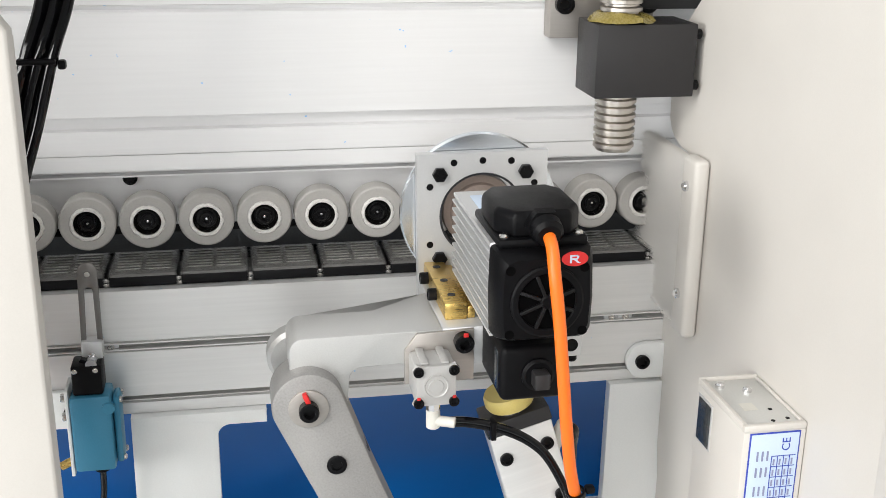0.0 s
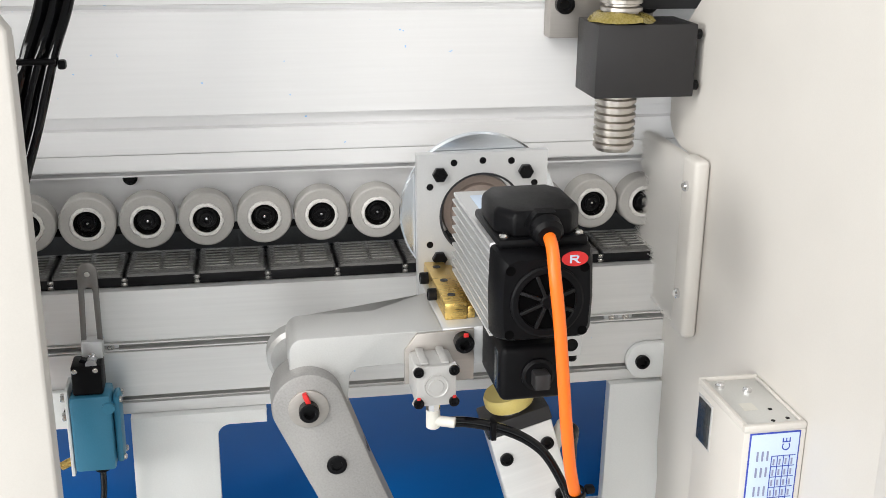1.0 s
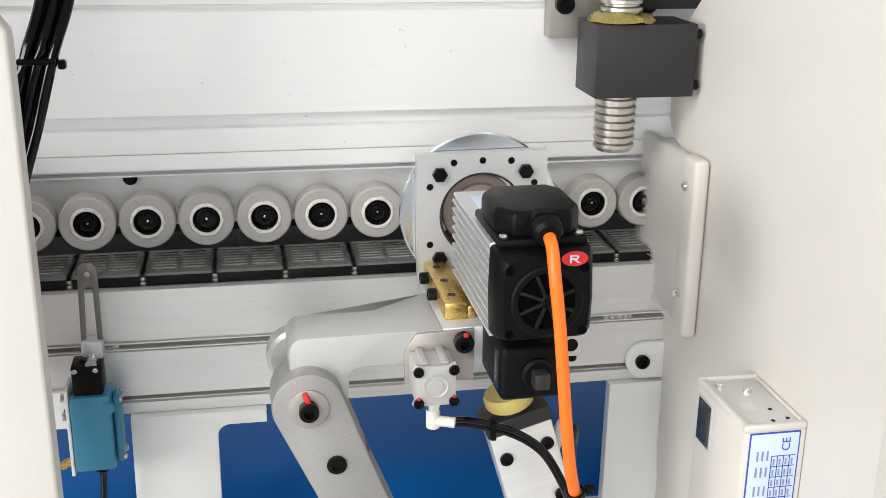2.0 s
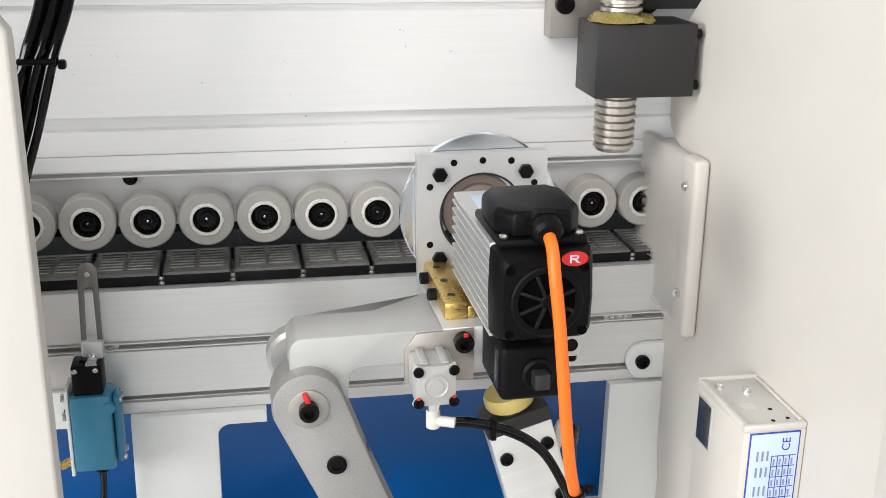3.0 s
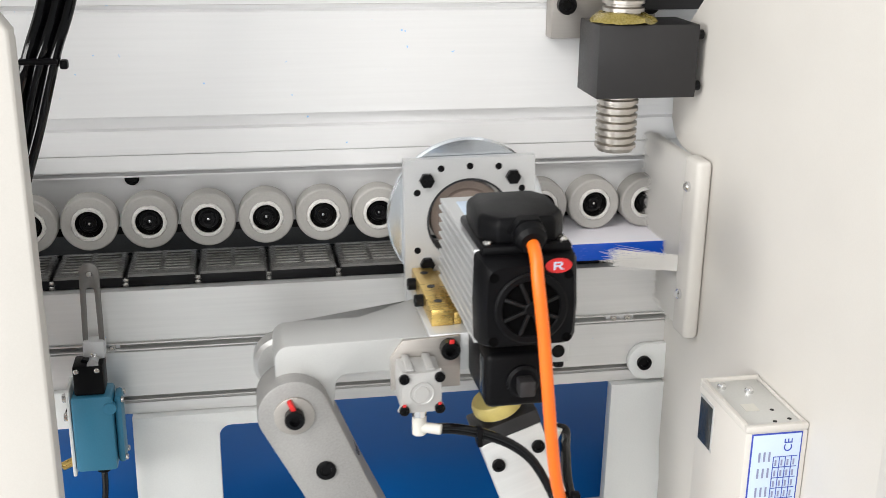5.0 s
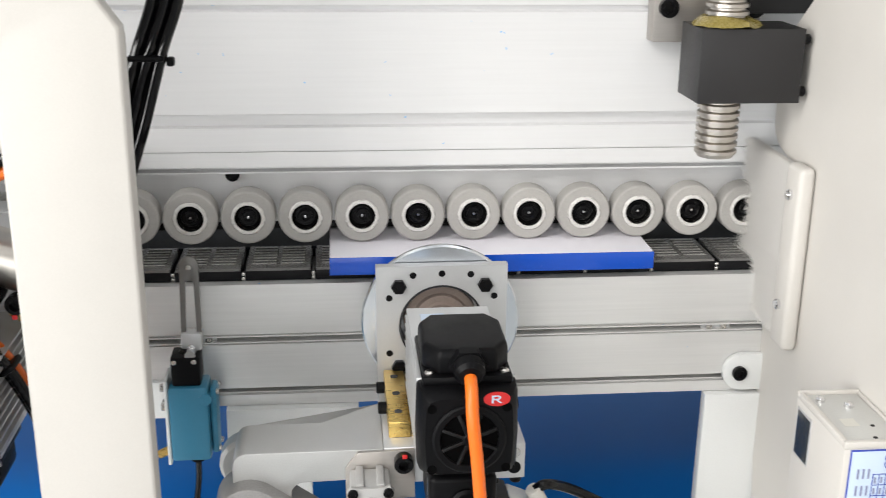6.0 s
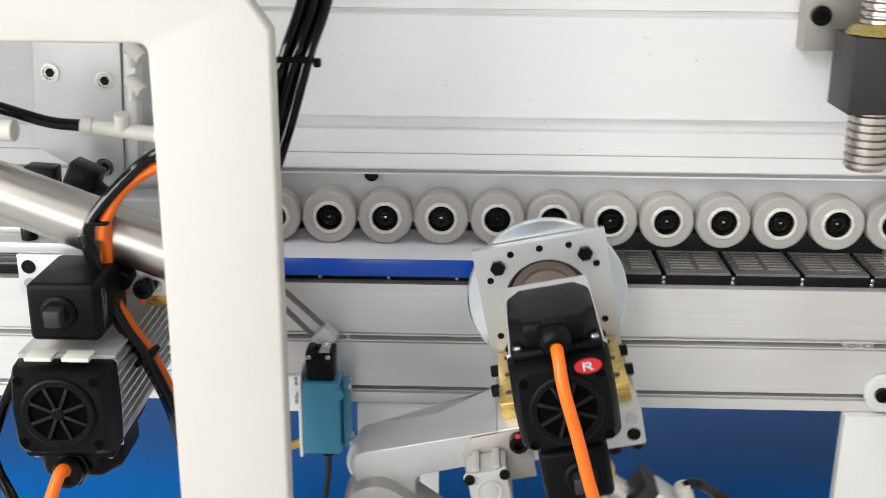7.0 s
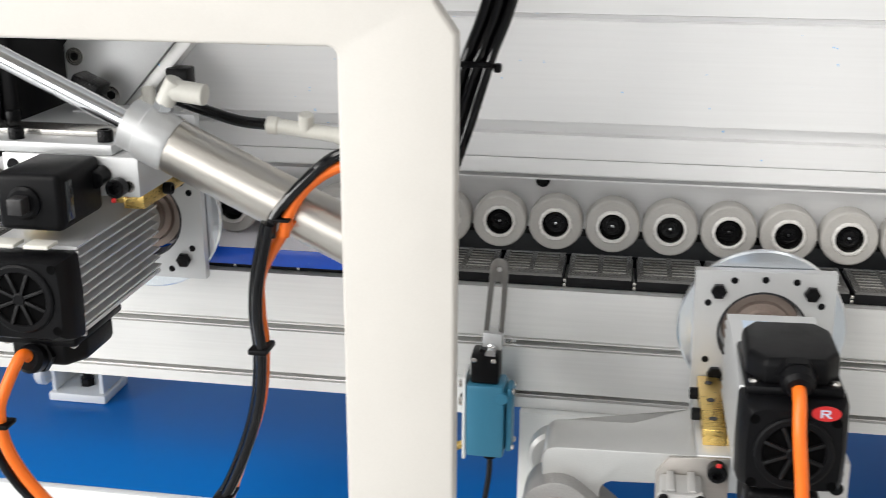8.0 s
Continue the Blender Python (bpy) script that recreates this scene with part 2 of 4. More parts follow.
# ---------------------------------------------------------------- hall
def hall():
    solo("floor", box((-5, -5, -0.1), (5, 3, 0)), HALLF, (0, 0, 0), "grey epoxy floor of the hall", "floor", kind="structure")
    solo("ceiling", box((-5, -5, 3.8), (5, 3, 3.9)), HALLW, (0, 0, 3.8), "plain pale ceiling of the hall", "ceiling", kind="structure")
    solo("wall_north", box((-5, 3, 0), (5, 3.1, 3.8)), HALLW, (0, 3, 0), "plain pale hall wall", "wall", kind="structure")
    solo("wall_south", box((-5, -5.1, 0), (5, -5, 3.8)), HALLW, (0, -5, 0), "plain pale hall wall", "wall", kind="structure")
    solo("wall_east", box((5, -5.1, 0), (5.1, 3.1, 3.8)), HALLW, (5, 0, 0), "plain pale hall wall", "wall", kind="structure")
    solo("wall_west", box((-5.1, -5.1, 0), (-5, 3.1, 3.8)), HALLW, (-5, 0, 0), "plain pale hall wall", "wall", kind="structure")


hall()

# ---------------------------------------------------------------- upper pressure beam
X0, X1 = -3.6, 3.7


def pressure_beam():
    b = thing("pressure_beam", (0, 0.03, Z(0.044)), "long white aluminium pressure beam above the rollers", "machine beam")
    o = [(0.03, 0.44), (0.03, 0.240), (0.036, 0.2385), (0.036, 0.234), (0.026, 0.232), (0.026, 0.1165), (0.040, 0.1135), (0.040, 0.101),
         (0.030, 0.0995), (0.030, 0.0725), (0.033, 0.0722), (0.033, 0.0712), (0.030, 0.0708), (0.030, 0.053), (0.048, 0.051), (0.048, 0.047),
         (0.036, 0.046), (0.036, 0.044), (0.16, 0.044), (0.16, 0.44)]
    bm = bmesh.new()
    a = [bm.verts.new((X0, y, Z(z))) for y, z in o]
    c = [bm.verts.new((X1, y, Z(z))) for y, z in o]
    bm.faces.new(a)
    bm.faces.new(c[::-1])
    for k in range(len(o)):
        j = (k + 1) % len(o)
        bm.faces.new((a[k], c[k], c[j], a[j]))
    part("extrusion", bm, ANODW, b)
    part("roller_carrier", lift(box((X0, 0.055, -0.02), (X1, 0.075, 0.0435))), ANODW, b, "white plate behind the rollers")
    # black strip added to darken the gap below the roller carrier
    part("dark_slot", lift(box((X0, 0.056, -0.0300), (X1, 0.11, -0.0205))), BLACKM, b)
    part("slot_screw", lift(turned([(0.0085, 0), (0.0085, 0.005), (0.006, 0.007)], (0.046, 0.0549, 0.0395), (0, -1, 0), 16)), BLACKM, b)


pressure_beam()


def pressure_roller():
    r = thing("pressure_roller", (0, 0, Z(-0.0315)), "grey rubber pressure roller with a black recessed bearing bolt", "roller", "row of pressure rollers")
    t = turned([(0.0155, 0.010), (0.0190, 0.0012), (0.0205, 0.0003), (0.0295, 0.0006), (0.0312, 0.0022), (0.0318, 0.0045), (0.0318, 0.025), (0.030, 0.027), (0.012, 0.027), (0.012, 0.010)], (0, 0, Z(0)), (0, 1, 0), 40, None, True)
    part("tyre", t, RUBBER, r)
    rim = turned([(0.0154, 0.012), (0.0156, -0.0009), (0.0168, -0.0016), (0.0186, -0.0012), (0.0196, 0.0008), (0.0188, 0.003), (0.0160, 0.012)], (0, 0, Z(0)), (0, 1, 0), 44, None, True)
    rng = random.Random(3)
    for v in rim.verts:                      # chipped outer lip
        q = math.hypot(v.co.x, v.co.z - Z(0))
        if q > 0.018:
            s = 1 + rng.uniform(-0.035, 0.035)
            v.co.x, v.co.z = v.co.x * s, Z(0) + (v.co.z - Z(0)) * s
    part("rim", rim, RIM, r, "worn pale rim")
    part("bearing", turned([(0, 0.0105), (0.0157, 0.0105), (0.0157, 0.0095), (0.0118, 0.0095), (0.0112, 0.0080), (0, 0.0080)], (0, 0, Z(0)), (0, 1, 0), 28), BLACKM, r)
    part("bearing_ring", turned([(0.0153, 0.0010), (0.0153, 0.0094), (0.0122, 0.0094), (0.0128, 0.0060)], (0, 0, Z(0)), (0, 1, 0), 32, None, True), STEEL, r, "bright steel bearing ring")
    part("bolt", socket_bolt((0, 0.0078, Z(0)), (0, -1, 0), 0.0082, 0.006), BLACKM, r)
    # tiny chrome dome added as the glint inside the bolt socket
    part("socket_pin", turned([(0.0016, 0), (0.0014, 0.001), (0, 0.0012)], (0, 0.0050, Z(0)), (0, -1, 0), 10), CHROME, r)
    part("spindle", rod((0, 0.026, Z(0)), (0, 0.0549, Z(0)), 0.013), STEEL, r)
    for k in range(-12, 14):
        if k:
            copy_thing(r, pose(0.066 * k, 0, Z(-0.0315), 0, 0, 0))


pressure_roller()


# ---------------------------------------------------------------- lower guide beam and base
def guide_beam():
    b = thing("guide_beam", (0, -0.04, Z(-0.219)), "silver anodised aluminium guide beam with two T-slots", "machine beam")
    o = [(-0.040, -0.0675), (-0.040, -0.1265), (-0.034, -0.1275), (-0.034, -0.1305), (-0.0385, -0.131), (-0.0385, -0.1325), (-0.018, -0.133), (-0.018, -0.138), (-0.0385, -0.1385), (-0.0385, -0.140), (-0.034, -0.1405),
         (-0.040, -0.1415), (-0.040, -0.1965), (-0.034, -0.1970), (-0.034, -0.1985), (-0.018, -0.199), (-0.018, -0.2035), (-0.034, -0.204), (-0.034, -0.2050), (-0.040, -0.2055), (-0.040, -0.219), (0.30, -0.219), (0.30, -0.0675)]
    bm = bmesh.new()
    a = [bm.verts.new((X0, y, Z(z))) for y, z in o]
    c = [bm.verts.new((X1, y, Z(z))) for y, z in o]
    bm.faces.new(a)
    bm.faces.new(c[::-1])
    for k in range(len(o)):
        j = (k + 1) % len(o)
        bm.faces.new((a[k], c[k], c[j], a[j]))
    part("extrusion", bm, ANOD, b)
    # dark sheet added to keep the gap behind the pads dark
    part("chain_rail", lift(box((X0, 0.057, -0.0672), (X1, 0.295, -0.054))), GAPDARK, b, "dark sheet added in the gap behind the chain pads")
    for x in (0.018, 0.614, 0.632, -0.55):
        part("slot_nut", lift(box((x - 0.009, -0.034, -0.1385), (x + 0.009, -0.0195, -0.1325), 0.001)), MILLED, b)
        part("slot_screw", lift(socket_bolt((x, -0.034, -0.1355), (0, -1, 0), 0.004, 0.004)), STEEL, b)


guide_beam()


def base():
    solo("machine_bed", box((-3.6, -0.02, 0), (3.7, 0.9, Z(-0.395)), 0.003), BLUE, (0, -0.02, 0), "blue painted steel machine bed", "machine bed", kind="structure")
    solo("bed_lip", box((-3.6, -0.034, 0), (3.7, -0.0205, Z(-0.3945)), 0.002), WHITE, (0, -0.03, 0), "white painted front lip of the bed", "trim", kind="structure")
    # legs: plates with a wide head under the beam and a rounded inner corner
    for x0, x1, xr in ((0.035, 0.1327, 0.19), (0.612, 0.74, 0.80)):
        leg = thing("frame_leg", (x0, -0.044, 0), "white painted steel frame leg under the guide beam", "machine frame", "frame legs")
        o = [(x0, -0.2195), (xr, -0.2195), (xr, -0.236)] + [(x1 + 0.014 - 0.014 * math.sin(radians(a)), -0.250 + 0.014 * math.cos(radians(a))) for a in range(0, 91, 15)] + [(x1, -1.0), (x0 - 0.006, -1.0)]
        part("leg_plate", lift(prism(o, -0.052, -0.036, 0.001)), WHITE, leg)
        part("weld_nut", lift(turned([(0.008, 0), (0.008, 0.004)], (xr - 0.015, -0.036, -0.228), (0, 1, 0), 6)), BLACKM, leg)
    w = thing("beam_bracket", (0.66, -0.05, Z(-0.228)), "white round-ended bracket bolted to the guide beam", "bracket")
    o = [(0.74, -0.215)] + arc(0.656, -0.1915, 0.0235, 270, 90, 14) + [(0.74, -0.168)]
    part("plate", lift(prism(o, -0.050, -0.041, 0.0012)), WHITE, w)
    part("bolt", lift(socket_bolt((0.652, -0.050, -0.1915), (0, -1, 0), 0.009, 0.006)), BLACKM, w)
    part("bolt", lift(socket_bolt((0.694, -0.050, -0.1915), (0, -1, 0), 0.009, 0.006)), BLACKM, w)
    w2 = thing("beam_bracket", (-0.03, -0.05, Z(-0.228)), "white square bracket bolted to the guide beam", "bracket")
    part("plate", lift(box((-0.075, -0.050, -0.228), (0.012, -0.041, -0.182), 0.0015)), WHITE, w2)
    part("bolt", lift(socket_bolt((-0.028, -0.050, -0.205), (0, -1, 0), 0.009, 0.006)), BLACKM, w2)
    f = thing("levelling_foot", (-0.68, 0.22, Z(-0.395)), "white levelling foot with a black bolt on the blue bed", "machine foot")
    part("sole", lift(box((-0.728, 0.212, -0.3945), (-0.634, 0.295, -0.380), 0.003)), WHITE, f)
    for x in (-0.724, -0.645):
        part("side_web", lift(box((x, 0.218, -0.3799), (x + 0.007, 0.295, -0.300), 0.002)), WHITE, f)
    part("back_web", lift(box((-0.7165, 0.288, -0.3800), (-0.6455, 0.295, -0.300), 0.001)), WHITE, f)
    part("bolt", lift(rod((-0.680, 0.25, -0.380), (-0.680, 0.25, -0.20), 0.007)), BLACKM, f)
    part("nut", lift(turned([(0.012, 0), (0.012, 0.012)], (-0.680, 0.25, -0.3798), (0, 0, 1), 6)), BLACKM, f)
    part("rubber_buffer", lift(rod((-0.748, 0.225, -0.352), (-0.730, 0.225, -0.352), 0.020, 24, None, 0.004)), WHITE, f)


base()


# ---------------------------------------------------------------- chain
def chain():
    ch = thing("conveyor_chain", (0, 0, Z(-0.068)), "black conveyor chain with ribbed rubber pads", "conveyor chain")
    # dark pad with two rows of worn cross ribs standing proud, black pits between them for shade
    xs = [-0.0366, -0.0320, -0.0310, -0.0300, -0.0030, 0.0010, 0.0020, 0.0030, 0.0300, 0.0366]
    ys = [-0.0270, -0.0150]
    for k in range(6):
        ys += [ys[-1] + 0.0042, ys[-1] + 0.0098]
    ys += [ys[-1] + 0.0042, 0.055]
    pad = bmesh.new()
    grid = [[pad.verts.new((x, y, -0.0522)) for y in ys] for x in xs]
    proud, pits = [], []
    for i in range(len(xs) - 1):
        for j in range(len(ys) - 1):
            f = pad.faces.new((grid[i][j], grid[i + 1][j], grid[i + 1][j + 1], grid[i][j + 1]))
            f.material_index = 1
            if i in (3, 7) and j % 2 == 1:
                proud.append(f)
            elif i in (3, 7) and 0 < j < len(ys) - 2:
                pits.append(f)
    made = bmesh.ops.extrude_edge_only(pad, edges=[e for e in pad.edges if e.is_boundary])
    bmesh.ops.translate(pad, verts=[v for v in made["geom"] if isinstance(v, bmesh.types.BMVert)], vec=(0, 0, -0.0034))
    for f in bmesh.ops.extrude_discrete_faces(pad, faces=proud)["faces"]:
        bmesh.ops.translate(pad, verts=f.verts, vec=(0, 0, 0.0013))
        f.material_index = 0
    # shade between the ribs is put in as black pit faces
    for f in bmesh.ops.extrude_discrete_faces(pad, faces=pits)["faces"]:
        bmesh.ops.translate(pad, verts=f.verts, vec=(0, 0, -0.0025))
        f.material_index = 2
    link = box((-0.0382, -0.0275, -0.0668), (0.0382, 0.055, -0.0552), 0.0008)
    lift(pad)
    lift(link)
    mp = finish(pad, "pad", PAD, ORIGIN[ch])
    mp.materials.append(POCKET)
    mp.materials.append(LINKPIT)
    ml = finish(link, "link", LINKPIT, ORIGIN[ch])
    pins = None
    for z in (-0.0585, -0.0638):
        pins = turned([(0.0022, 0), (0.0022, 0.003), (0.0012, 0.004)], (0.04, -0.0255, Z(z)), (0, -1, 0), 10, pins)
    mn = finish(pins, "pin", STEEL, ORIGIN[ch])
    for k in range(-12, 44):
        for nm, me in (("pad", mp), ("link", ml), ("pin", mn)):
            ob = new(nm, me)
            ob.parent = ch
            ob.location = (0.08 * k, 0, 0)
    return ch


CHAIN = chain()


def workpiece():
    w = thing("panel", (0, -0.056, Z(-0.052)), "white laminated board with a blue edge band on the chain", "board")
    part("board", lift(box((-0.374, -0.0548, -0.0512), (0, 0.30, -0.0322), 0.0004)), LAMIN, w)
    part("edge_band", lift(box((-0.3742, -0.056, -0.0525), (0.0002, -0.0549, -0.0318), 0.0003)), EDGE, w, "blue edge band")
    return w


PANEL = workpiece()


# ---------------------------------------------------------------- trimming unit
def hexagon(at, axis, r, h, bm=None):
    return turned([(r, 0), (r, h * 0.8), (r * 0.86, h)], at, axis, 6, bm)


def motor(u, route, badge=True):
    """Finned motor, its axis along y through (0, -0.048); local metres, y towards the board."""
    cz = -0.048
    side = []
    for k in range(9):
        z = cz - 0.0435 + k * 0.0096
        side += [(0.0335, z), (0.0445, z + 0.0008), (0.0445, z + 0.0030), (0.0335, z + 0.0042)]
    o = side + [(0.0335, cz + 0.0385), (0.043, cz + 0.0395), (0.043, cz + 0.0435)]
    body = prism(o + [(-x, z) for x, z in reversed(o)], -0.237, -0.056)
    mb = part("motor_body", body, MILLED, u, "finned cast aluminium motor body")
    part("name_plate", box((-0.030, -0.135, cz + 0.0436), (-0.005, -0.075, cz + 0.0444), 0.0002), LABELW, u, "pale label plate")
    part("motor_nose", turned([(0.030, 0), (0.030, 0.02), (0.022, 0.03), (0.022, 0.058)], (0, -0.058, cz), (0, 1, 0), 32), MILLED, u)
    cover = bmesh.new()
    rings = []
    for y, hw, up, dn, cut in ((-0.2375, 0.0455, 0.0455, -0.0395, 0.004), (-0.252, 0.0450, 0.0450, -0.0395, 0.006), (-0.263, 0.0420, 0.0420, -0.0375, 0.009), (-0.268, 0.0385, 0.0390, -0.0350, 0.011)):
        o = [(-hw + cut, up), (hw - cut, up), (hw - 0.3 * cut, up - 0.3 * cut), (hw, up - cut), (hw + 0.0012, 0.0), (hw, dn + cut), (hw - 0.3 * cut, dn + 0.3 * cut), (hw - cut, dn),
             (-hw + cut, dn), (-hw + 0.3 * cut, dn + 0.3 * cut), (-hw, dn + cut), (-hw - 0.0012, 0.0), (-hw, up - cut), (-hw + 0.3 * cut, up - 0.3 * cut)]
        rings.append([cover.verts.new((x, y, cz + z)) for x, z in o])
    for p, q in zip(rings, rings[1:]):
        for k in range(len(p)):
            cover.faces.new((p[k], p[(k + 1) % len(p)], q[(k + 1) % len(p)], q[k]))
    cover.faces.new(rings[0])
    cover.faces.new(rings[-1])
    rc = part("fan_cover", cover, BLACKP, u, "black plastic fan cover")
    part("cover_seam", box((-0.0452, -0.2374, cz - 0.039), (0.0452, -0.2355, cz + 0.0468), 0.0006), MILLED, u, "bare aluminium flange edge")
    part("fan_ring", turned([(0.0335, 0), (0.0335, 0.0022), (0.0315, 0.0034), (0.0270, 0.0034), (0.0260, 0.002), (0.0260, 0)], (0, -0.2675, cz), (0, -1, 0), 40, None, True), BLACKP, rc)
    # the shaded hollow of the fan is a flat black disc
    part("fan_opening", turned([(0.0262, 0), (0.0262, 0.0006), (0, 0.0006)], (0, -0.2676, cz), (0, -1, 0), 32), VOID, rc, "flat black disc for the shade in the fan opening")
    for k in range(8):
        a = math.pi / 8 + k * math.pi / 4
        g = box((0.004, -0.2712, -0.0016), (0.0265, -0.2682, 0.0016), 0.0004)
        bmesh.ops.rotate(g, verts=g.verts, cent=(0, 0, 0), matrix=Matrix.Rotation(a, 3, "Y"))
        bmesh.ops.translate(g, verts=g.verts, vec=(0, 0, cz))
        part("grille_bar", g, GRILLE, rc)
    part("grille_hub", turned([(0.0065, 0), (0.0065, 0.003), (0.005, 0.004)], (0, -0.268, cz), (0, -1, 0), 20), BLACKP, rc)
    # screw holes are black discs, their shade put into the colour
    for x in (-0.0335, 0.0335):
        for z in (-0.0300, 0.0300):
            part("cover_hole", turned([(0.0044, 0), (0.0044, 0.0006), (0.0036, 0.0004), (0, 0.0003)], (x, -0.2678, cz + z), (0, -1, 0), 16), VOID, rc)
    if badge:
        o = [(0.012 * math.cos(a) + 0.024, 0.0068 * math.sin(a) + cz + 0.0385) for a in (2 * math.pi * k / 32 for k in range(32))]
        logo = part("badge", prism(o, -0.2692, -0.2679), RED, rc, "red oval badge")
        for bar in ([(0.0192, 0.0348), (0.0211, 0.0348), (0.0211, 0.0422), (0.0192, 0.0422)], [(0.0211, 0.0409), (0.0262, 0.0409), (0.0262, 0.0422), (0.0211, 0.0422)],
                    [(0.0255, 0.0385), (0.0274, 0.0392), (0.0274, 0.0412), (0.0255, 0.0418)], [(0.0211, 0.0378), (0.0262, 0.0378), (0.0262, 0.0391), (0.0211, 0.0391)],
                    [(0.0228, 0.0378), (0.0250, 0.0378), (0.0290, 0.0348), (0.0264, 0.0348)]):
            part("badge_bar", prism([(x, cz + z) for x, z in bar], -0.2697, -0.2691), LABELW, logo)
    # terminal box
    base_o = box((-0.041, -0.252, cz + 0.0445), (0.041, -0.150, cz + 0.0535), 0.003)
    tb = part("terminal_box", base_o, BLACKP, u, "black plastic terminal box with chamfered corners")
    oct_ = [(-0.026, -0.247), (0.026, -0.247), (0.0395, -0.226), (0.0395, -0.172), (0.028, -0.154), (-0.028, -0.154), (-0.0395, -0.172), (-0.0395, -0.226)]
    bm = bmesh.new()
    lo = [bm.verts.new((x, y, cz + 0.0536)) for x, y in oct_]
    mid = [bm.verts.new((x, y, cz + 0.0715)) for x, y in oct_]
    hi = [bm.verts.new((x * 0.93, -0.200 + (y + 0.200) * 0.93, cz + 0.0765)) for x, y in oct_]
    for a, b in ((lo, mid), (mid, hi)):
        for k in range(8):
            bm.faces.new((a[k], a[(k + 1) % 8], b[(k + 1) % 8], b[k]))
    bm.faces.new(hi)
    bm.faces.new(lo[::-1])
    bmesh.ops.recalc_face_normals(bm, faces=bm.faces)
    bevel(bm, bm.edges, 0.0025, 2)
    part("lid", bm, BLACKP, tb)
    for x in (-0.034, 0.034):
        part("lid_screw", turned([(0.0045, 0), (0.0045, 0.0015), (0.003, 0.003), (0, 0.003)], (x, -0.243, cz + 0.0536), (0, 0, 1), 14), STEEL, tb)
    g = turned([(0.0172, 0), (0.0172, 0.009), (0.0135, 0.010), (0.0135, 0.011)], (0.0, -0.245, cz + 0.0655), (0, -1, -0.22), 6)
    turned([(0.014, 0), (0.014, 0.010), (0.0105, 0.014), (0.0072, 0.0145)], (0.0, -0.2555, cz + 0.0648), (0, -1, -0.32), 24, g)
    part("cable_gland", g, BLACKP, tb)
    part("power_cable", hose([(0, -0.262, cz + 0.0625), (0, -0.279, cz + 0.053), *route], 0.0057, 14), ORANGE, u, "glossy orange power cable")


def head_plate(u):
    cz = -0.048
    o = [(-0.073, 0.0225), (0.073, 0.0225), (0.072, -0.170), (-0.072, -0.170)]
    hp = part("head_plate", holed(o, 0, cz, 0.048, 0.0, 0.012, 64), MILLED, u, "square milled aluminium plate with a round bore")
    for x, z in ((-0.048, 0), (0.048, 0), (-0.048, -0.096), (0.048, -0.096)):
        part("plate_bolt", hexagon((x, 0, z), (0, -1, 0), 0.0085, 0.007), BLACKM, hp)
    # tapped holes are black discs that stand for the shade inside
    for x, z in ((-0.032, 0.012), (0, 0.0135), (0.032, 0.012), (-0.0585, -0.014), (0.0585, -0.014), (-0.0585, -0.080), (0.0585, -0.080)):
        part("tapped_hole", turned([(0.0039, 0), (0.0036, 0.0006), (0, 0.0005)], (x, 0.0001, z), (0, -1, 0), 16), BLACKM, hp)
    part("bore_liner", turned([(0.0479, 0.0005), (0.0479, 0.03), (0.0455, 0.03), (0.0455, 0.0005)], (0, 0, cz), (0, 1, 0), 48, None, True), DARKBORE, u)
    part("cutter", turned([(0.0, 0.006), (0.014, 0.006), (0.016, 0.008), (0.022, 0.008), (0.024, 0.011), (0.031, 0.011), (0.033, 0.015), (0.041, 0.015), (0.042, 0.032), (0, 0.032)], (0, 0, cz), (0, 1, 0), 48), BROWN, u, "brown coated trimming cutter")
    part("tracing_disc", turned([(0.050, 0), (0.0875, 0), (0.0895, 0.002), (0.0895, 0.007), (0.0875, 0.009), (0.050, 0.009)], (0, 0.0145, cz), (0, 1, 0), 72, None, True), DISC, u, "polished steel tracing disc")


